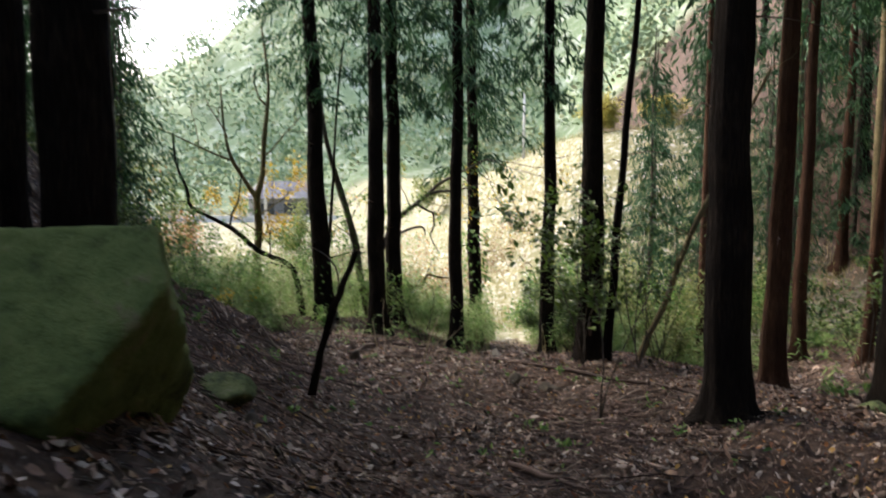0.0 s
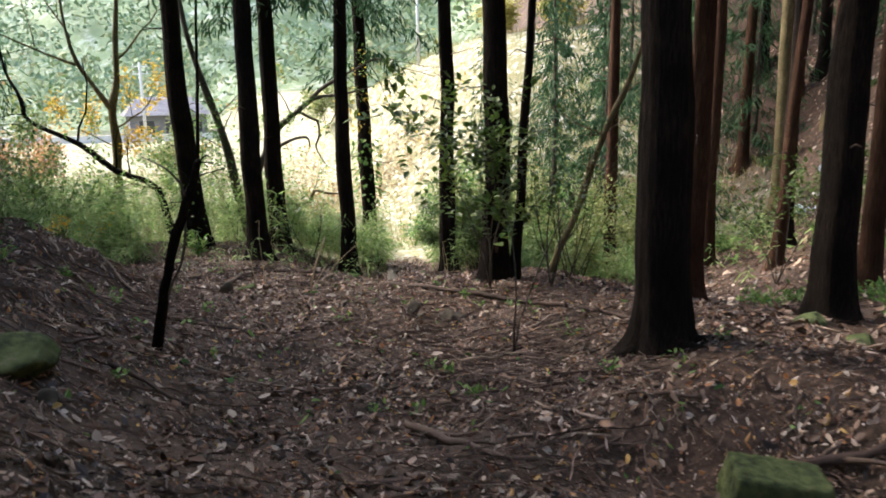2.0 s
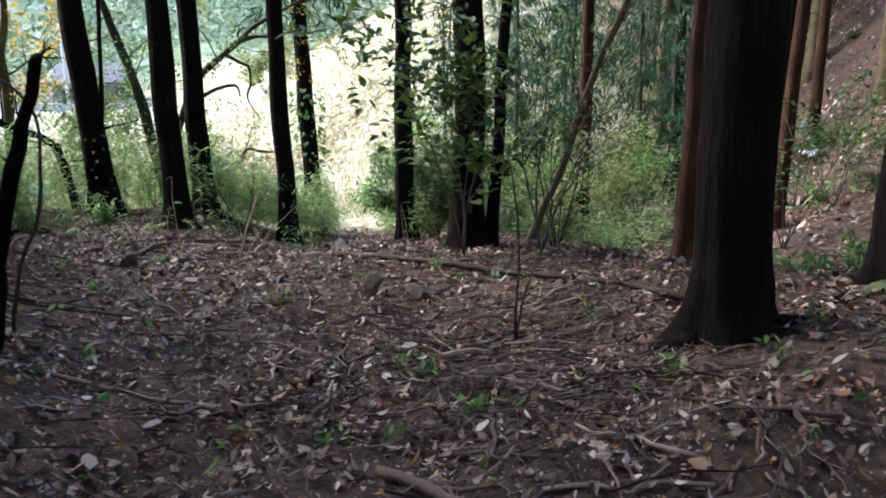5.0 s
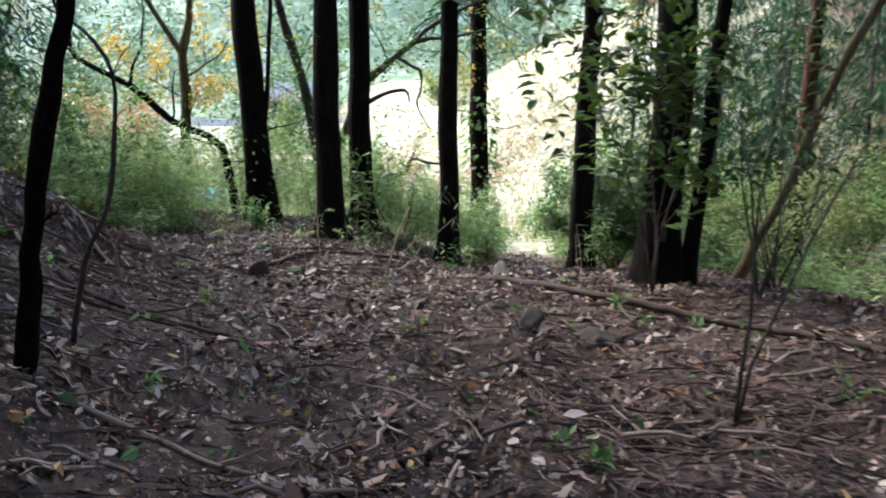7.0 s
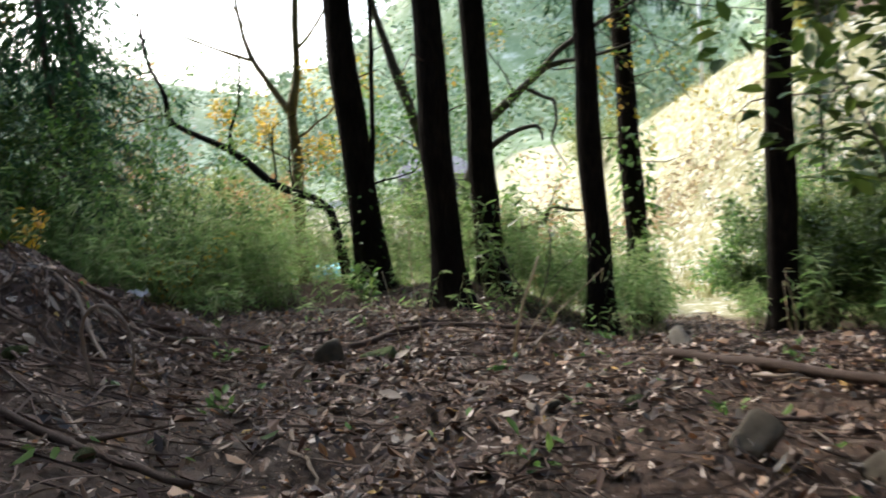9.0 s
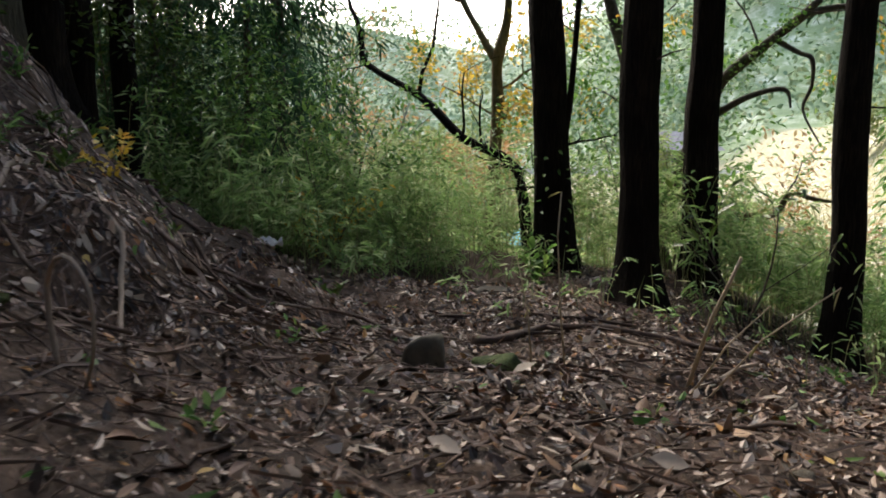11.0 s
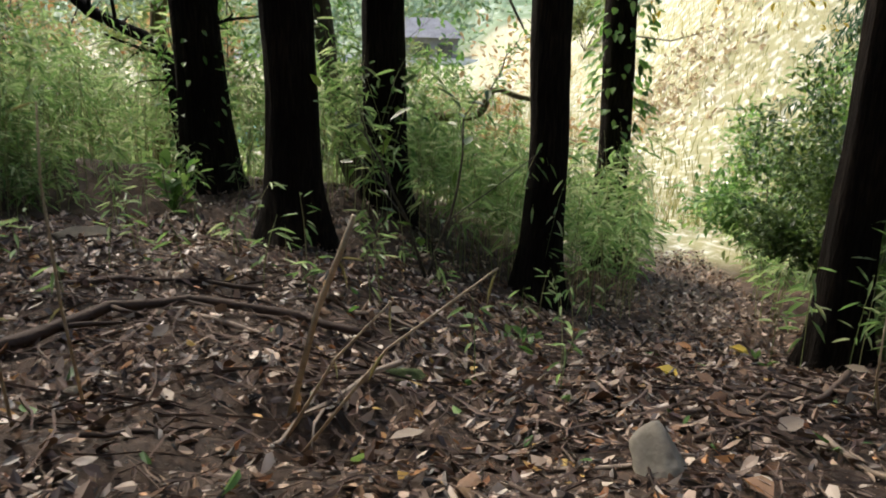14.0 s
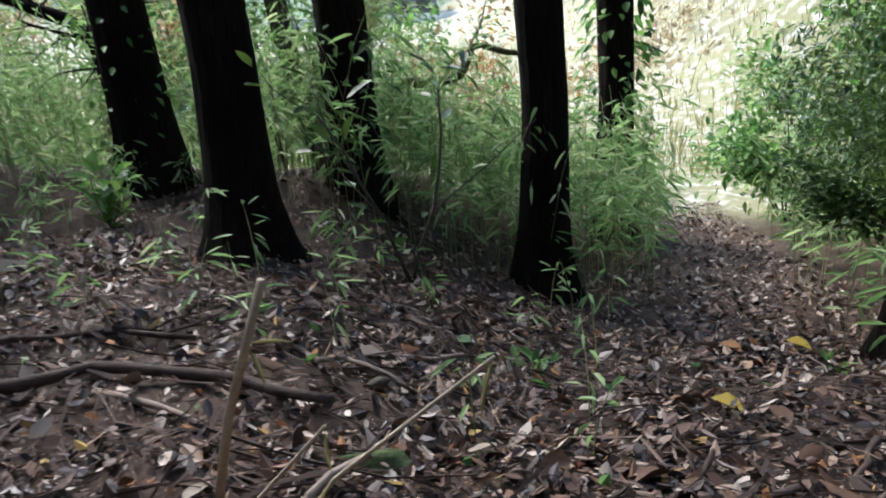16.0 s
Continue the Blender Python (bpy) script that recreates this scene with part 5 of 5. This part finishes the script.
ivy(1.34, 23.2, 0.24, 0.3, 3.6, 380, 1, "broad-leaved climber on a dark cedar at the field's edge", size=1.55)
ivy(3.12, 15.1, 0.23, 1.2, 3.6, 130, 2, "dark climbing leaves on a cedar trunk", LEAF_DARK)
ivy(-2.98, 20.7, 0.22, 0.2, 1.6, 90, 3, "leaves climbing the foot of a cedar")
ivy(-0.98, 20.8, 0.22, 0.2, 1.5, 90, 4, "leaves climbing the foot of a dark cedar")

# pale scar on the cedar by the brushwood
g = Geo()
g.tube([(0, 0, -0.2), (0.008, 0, -0.1), (0.0, 0, 0.05), (-0.006, 0, 0.17), (0.004, 0, 0.24)], [0.006, 0.028, 0.034, 0.024, 0.005], 8, 0.25, 3)
scar = g.thing("bark_scar", WOOD)
scar.scale = (1, 0.5, 1)
scar.location = (3.08, 15.1 - 0.25, gz(3.12, 15.1) + 0.62)
tagged(scar, "pale bare patch of wood on a dark cedar trunk", "scar")


YOUNG = [crown_mesh(200 + s, 9, 2.2, 1.0, 13, (0.15, 0.34), (0.022, 0.048)) for s in range(3)]


def young_conifer(x, y, height, radius, seed, label):
    t = thing_at("young_cedar", x, y, label, "tree", "young cedars")
    bole(height, 0.09, seed, (0, 0), 0.2, 0.04, 8).thing("trunk", BARK_GREY, t)
    c = new("foliage", YOUNG[seed % 3])
    c.parent, c.location, c.scale, c.rotation_euler = t, (0, 0, 0.5), (radius / 2.2, radius / 2.2, height / 9), (0, 0, seed * 2.1)
    return t


for k, (x, y, h, r) in enumerate([(-9.6, 23.0, 9, 2.2), (-12.4, 17.6, 9, 2.4), (-13.6, 20.4, 10, 2.5), (-11.2, 25.6, 9, 2.2), (-8.4, 18.9, 8, 1.9), (-15.5, 23.5, 10, 2.6), (-8.2, 20.6, 8.5, 2.2), (-10.2, 19.6, 9.0, 2.3), (-11.8, 22.5, 8, 2.3), (7.6, 26.5, 9.5, 2.2), (9.8, 27.6, 10, 2.4), (6.0, 29.0, 7.0, 1.8), (12.6, 28.6, 10, 2.5), (12.0, 25.2, 8, 2.2), (15.0, 31.5, 10, 2.5), (8.6, 29.6, 9, 2.2), (10.9, 31.0, 10, 2.4), (13.4, 34.5, 10, 2.5), (18.0, 37.5, 11, 2.6), (-8.6, 21.9, 11, 2.5), (-14.0, 18.6, 12, 2.9), (-10.6, 21.2, 11, 2.7), (-12.6, 24.2, 11, 2.7), (16.2, 29.2, 12, 2.7), (19.5, 31.0, 13, 2.9), (17.2, 34.2, 13, 2.8), (21.8, 34.0, 13, 2.9), (19.6, 27.0, 12, 2.7)]):
    young_conifer(x, y, h, r, k, "young cedar with drooping green foliage at the wood's edge")

CANE = mat("dry_cane_stalk", [(0.26, 0.2, 0.12), (0.4, 0.32, 0.21), (0.5, 0.42, 0.3)], 12, 0.7, 0.2, (2, 2, 8))
# dry canes standing in front of the path
canes = [[on(-0.19, 16.12), (-0.03, 16.08, -1.92), (0.07, 16.05, -1.68), (0.139, 16.04, -1.5)], [on(-0.18, 16.0), (0.1, 15.9, -2.05), (0.35, 15.8, -1.75)], [on(-0.1, 15.95), (0.3, 15.95, -2.0), (0.72, 15.9, -1.62)],
         [on(-0.95, 15.83), (-0.99, 15.8, -1.9), (-1.02, 15.8, -1.4), (-1.0, 15.8, -1.1)], [on(-1.1, 15.6), (-1.15, 15.6, -1.9), (-1.22, 15.55, -1.5)], [on(2.55, 16.9), (2.5, 16.85, -2.2), (2.42, 16.8, -1.85)], [on(2.6, 17.2), (2.5, 17.1, -2.4), (2.45, 17.0, -2.0)]]
for k, pts in enumerate(canes):
    ob = new("dry_cane")
    o = Vector(pts[0])
    ob.location = o
    g, l, rng = Geo(), Geo(), random.Random(k)
    q = [Vector(p) - o for p in pts]
    g.tube(q, [(0.016 if k == 0 else 0.008) - 0.004 * j / (len(q) - 1) for j in range(len(q))], 6)
    g.thing("stalk", CANE, ob)
    for _ in range(2):
        l, j = Geo(), rng.randrange(1, len(q))
        l.leaf(q[j], (rng.uniform(-1, 1), rng.uniform(-1, 1), rng.uniform(-0.8, 0.3)), (0, 0, 1), rng.uniform(0.08, 0.16), 0.007, 0.1, 0.5)
        l.thing("blade", STRAW, ob)
    tagged(ob, "dry straw-coloured cane bent over the leaf litter", "cane", "dry canes")

# yellow leaves that lie singly
for k, (x, y) in enumerate([(2.17, 18.95), (1.5, 17.6), (1.75, 18.8)]):
    g = Geo()
    g.leaf((0, 0, 0), (0.6, -0.5, 0.25), (0, 0, 1), 0.16, 0.1, 0.2, 0.4)
    ob = g.thing("fallen_leaf", LEAF_YELLOW if k < 2 else RUST)
    ob.location = (x, y, gz(x, y) + 0.05)
    tagged(ob, "single bright yellow leaf lying on the path" if k < 2 else "single rust-brown leaf lying on the path", "leaf")

# ---- litter on the slope ----
for k, (x, y, s, m, lab) in enumerate([(14.7, 22.4, 0.42, PLASTIC_WHITE, "crumpled white plastic sheet on the wooded slope"), (14.2, 23.0, 0.5, PLASTIC_BLUE, "crumpled pale blue plastic sheet on the wooded slope"), (15.6, 23.6, 0.4, PLASTIC_BLUE, "dark-stained blue plastic scrap on the slope"), (-4.6, 16.9, 0.16, PLASTIC_WHITE, "small white plastic scrap at the bank's foot")]):
    bm = bmesh.new()
    bmesh.ops.create_grid(bm, x_segments=14, y_segments=14, size=1.0)
    for v in bm.verts:
        v.co = Vector((v.co.x * s, v.co.y * s * 0.6, s * 0.45 * (noise.noise(v.co * 1.8 + Vector((k, 0, 0))) + 0.5 * noise.noise(v.co * 4)) + s * 0.25))
    bmesh.ops.solidify(bm, geom=bm.faces[:], thickness=0.008)
    me = bpy.data.meshes.new("plastic_sheet")
    bm.to_mesh(me)
    bm.free()
    me.materials.append(m)
    ob = new("plastic_sheet", me)
    ob.location, ob.rotation_euler = (x, y, gz(x, y)), (0, 0, k * 1.3)
    tagged(ob, lab, "litter")

# ---- field and distance ----
r = np.random.RandomState(40)
n = 22000
gxs, gys = r.uniform(-22, 16, n), 28 + 32 * r.uniform(0, 1, n) ** 1.4
gzs = rough_z(gxs, gys)
aa, hh, ww = r.uniform(0, 6.28, n), r.uniform(0.15, 0.45, n), r.uniform(0.008, 0.022, n)
bend = r.uniform(-0.3, 0.3, (n, 2))
V = np.zeros((n, 4, 3))
for k, (s, u) in enumerate(((-1, 0), (1, 0), (0.4, 0.7), (0, 1.0))):
    V[:, k, 0] = gxs + np.cos(aa) * ww * s + bend[:, 0] * hh * u * u
    V[:, k, 1] = gys + np.sin(aa) * ww * s + bend[:, 1] * hh * u * u
    V[:, k, 2] = gzs + hh * u
me = bpy.data.meshes.new("field_grass")
me.from_pydata(V.reshape(-1, 3).tolist(), [], (np.arange(n)[:, None] * 4 + np.array([[0, 1, 2, 3]])).tolist())
me.materials.append(STRAW)
tagged(new("field_grass", me), "dry pale grass standing in the sunlit field", "grass", kind="stuff")

rng = random.Random(15)
for k, (x, y, h, m) in enumerate([(9.5, 43.0, 1.6, LEAF_STRAW), (12.5, 42.0, 1.6, LEAF_STRAW), (-14.0, 41.0, 3.2, LEAF_ORANGE), (-18.0, 47.0, 4.5, LEAF_PALE), (-9.0, 52.0, 3.0, LEAF_PALE), (-25.0, 45.0, 4.0, LEAF_ORANGE), (0.5, 60.0, 3.0, LEAF_PALE)]):
    shrub("autumn_bush" if m is not LEAF_PALE else "field_bush", x, y, h, h * 0.6, m, ("orange-brown" if m is LEAF_ORANGE else "straw-yellow" if m is LEAF_STRAW else "pale green") + " bush in the sunlit field", 300 + k, 6, (0.1, 0.12 + 0.06 * h), 8, 0.2 + 0.06 * h, 2, thick=0.02, width=0.6)

# rough autumn scrub on the end of the grassy hill
g, rng = Geo(), random.Random(19)
for _ in range(900):
    x, y = rng.gauss(3.6, 1.5), rng.gauss(41.0, 1.8)
    h = 0.7 * max(0.05, math.sin(x * 1.3 + y) * math.sin(y * 0.9 - x * 0.4) + 0.35)
    d = Vector((rng.uniform(-1, 1), rng.uniform(-1, 1), rng.uniform(-0.2, 1)))
    g.leaf((x, y, float(ground_z(x, y)) + rng.uniform(0, h)), d, (rng.uniform(-1, 1), rng.uniform(-1, 1), 0.5), rng.uniform(0.12, 0.3), rng.uniform(0.06, 0.16), 0.1, 0.3)
hs = g.thing("hill_scrub", HILL_SCRUB)
tagged(hs, "pale orange-brown scrub on the end of the grassy hill", "scrub", kind="stuff")

# far woods on the hills: crowns of coarse leaf clumps
g, rng = Geo(), random.Random(16)
for _ in range(900):
    x, y = rng.uniform(-170, 130), rng.uniform(108, 225)
    if x < -60 and rng.random() < 0.4:
        y = rng.uniform(40, 110)
    z = float(ground_z(x, y))
    h, w = rng.uniform(6, 12), rng.uniform(2.5, 4.5)
    for _ in range(80):
        d = Vector((rng.gauss(0, 1), rng.gauss(0, 1), rng.gauss(0, 1))).normalized()
        p = Vector((x + d.x * w, y + d.y * w, z + h * 0.6 + d.z * h * 0.42))
        e = Vector((rng.gauss(0, 1), rng.gauss(0, 1), rng.gauss(-0.4, 0.7))).normalized()
        g.leaf(p, e, d, rng.uniform(0.5, 1.3), rng.uniform(0.3, 0.7), 0.1, 0.3)
g.thing("far_woods", FARWOOD_HAZED)
tagged(bpy.data.objects["far_woods"], "green woods covering the far hills, haze in their colour", "woods", kind="stuff")

# house beyond the field
hx, hy = -19.5, 105.0
hz = gz(hx, hy)
house = new("house")
house.location = (hx, hy, hz)
house.rotation_euler = (0, 0, 0.3)
g = Geo()
g.box(0, 0, 1.4, 9, 6, 2.8)
g.thing("wall", PLASTER, house, smooth=False)
g = Geo()
g.v += [Vector(p) for p in ((-5.2, -3.8, 2.8), (5.2, -3.8, 2.8), (5.2, 3.8, 2.8), (-5.2, 3.8, 2.8), (-3.2, 0, 5.0), (3.2, 0, 5.0))]
g.f += [(0, 1, 5, 4), (1, 2, 5), (2, 3, 4, 5), (3, 0, 4), (3, 2, 1, 0)]
g.thing("roof", ROOF, house, smooth=False)
for wx in (-2.6, 0.4, 3.0):
    g = Geo()
    g.box(wx, -3.03, 1.4, 1.7, 0.1, 1.5)
    g.thing("window", GLASS_DARK, house, smooth=False)
tagged(house, "low house with a grey tiled roof beyond the field", "house")


def utility_pole(x, y, h, arm, r=0.16):
    ob = thing_at("utility_pole", x, y, "pale concrete utility pole standing beyond the field", "pole", "utility poles")
    g = Geo()
    g.tube([(0, 0, -0.3), (0, 0, h / 2), (0, 0, h)], [r, r * 0.85, r * 0.7], 10)
    g.thing("pole", CONCRETE, ob)
    if arm:
        for zz in (h - 0.5, h - 1.3):
            g = Geo()
            g.box(0, 0, zz, 1.8, 0.12, 0.12)
            g.thing("crossarm", CONCRETE, ob, smooth=False)
            for ix in (-0.75, 0.0, 0.75):
                g = Geo()
                g.tube([(ix, 0, zz + 0.05), (ix, 0, zz + 0.3)], [0.07, 0.05], 6)
                g.thing("insulator", PLASTIC_WHITE, ob)
    return ob


utility_pole(-20.6, 98.0, 9.0, True, 0.2)
utility_pole(6.2, 51.0, 4.2, False, 0.11)
wall = new("roadside_wall")
wall.location = (-28, 96, gz(-28, 96))
for k in range(14):
    g = Geo()
    g.box(-14 + k * 2.4, 0, 0.35, 2.36, 0.25, 0.9)
    g.thing("wall_panel", CONCRETE, wall, smooth=False)
tagged(wall, "low pale concrete roadside wall beyond the field", "wall")
bm = bmesh.new()
bmesh.ops.create_grid(bm, x_segments=16, y_segments=10, size=1.0)
for v in bm.verts:
    v.co = Vector((v.co.x * 1.5, v.co.y * 0.9, 0.55 * (1 - v.co.y ** 2 * 0.8) + 0.12 * noise.noise(v.co * 2.5)))
bmesh.ops.solidify(bm, geom=bm.faces[:], thickness=0.02)
me = bpy.data.meshes.new("tarpaulin")
bm.to_mesh(me)
bm.free()
me.materials.append(TEAL)
ob = new("tarpaulin", me)
ob.location = (-9.2, 36.0, gz(-9.2, 36.0))
tagged(ob, "teal tarpaulin over a heap in the field", "tarpaulin")
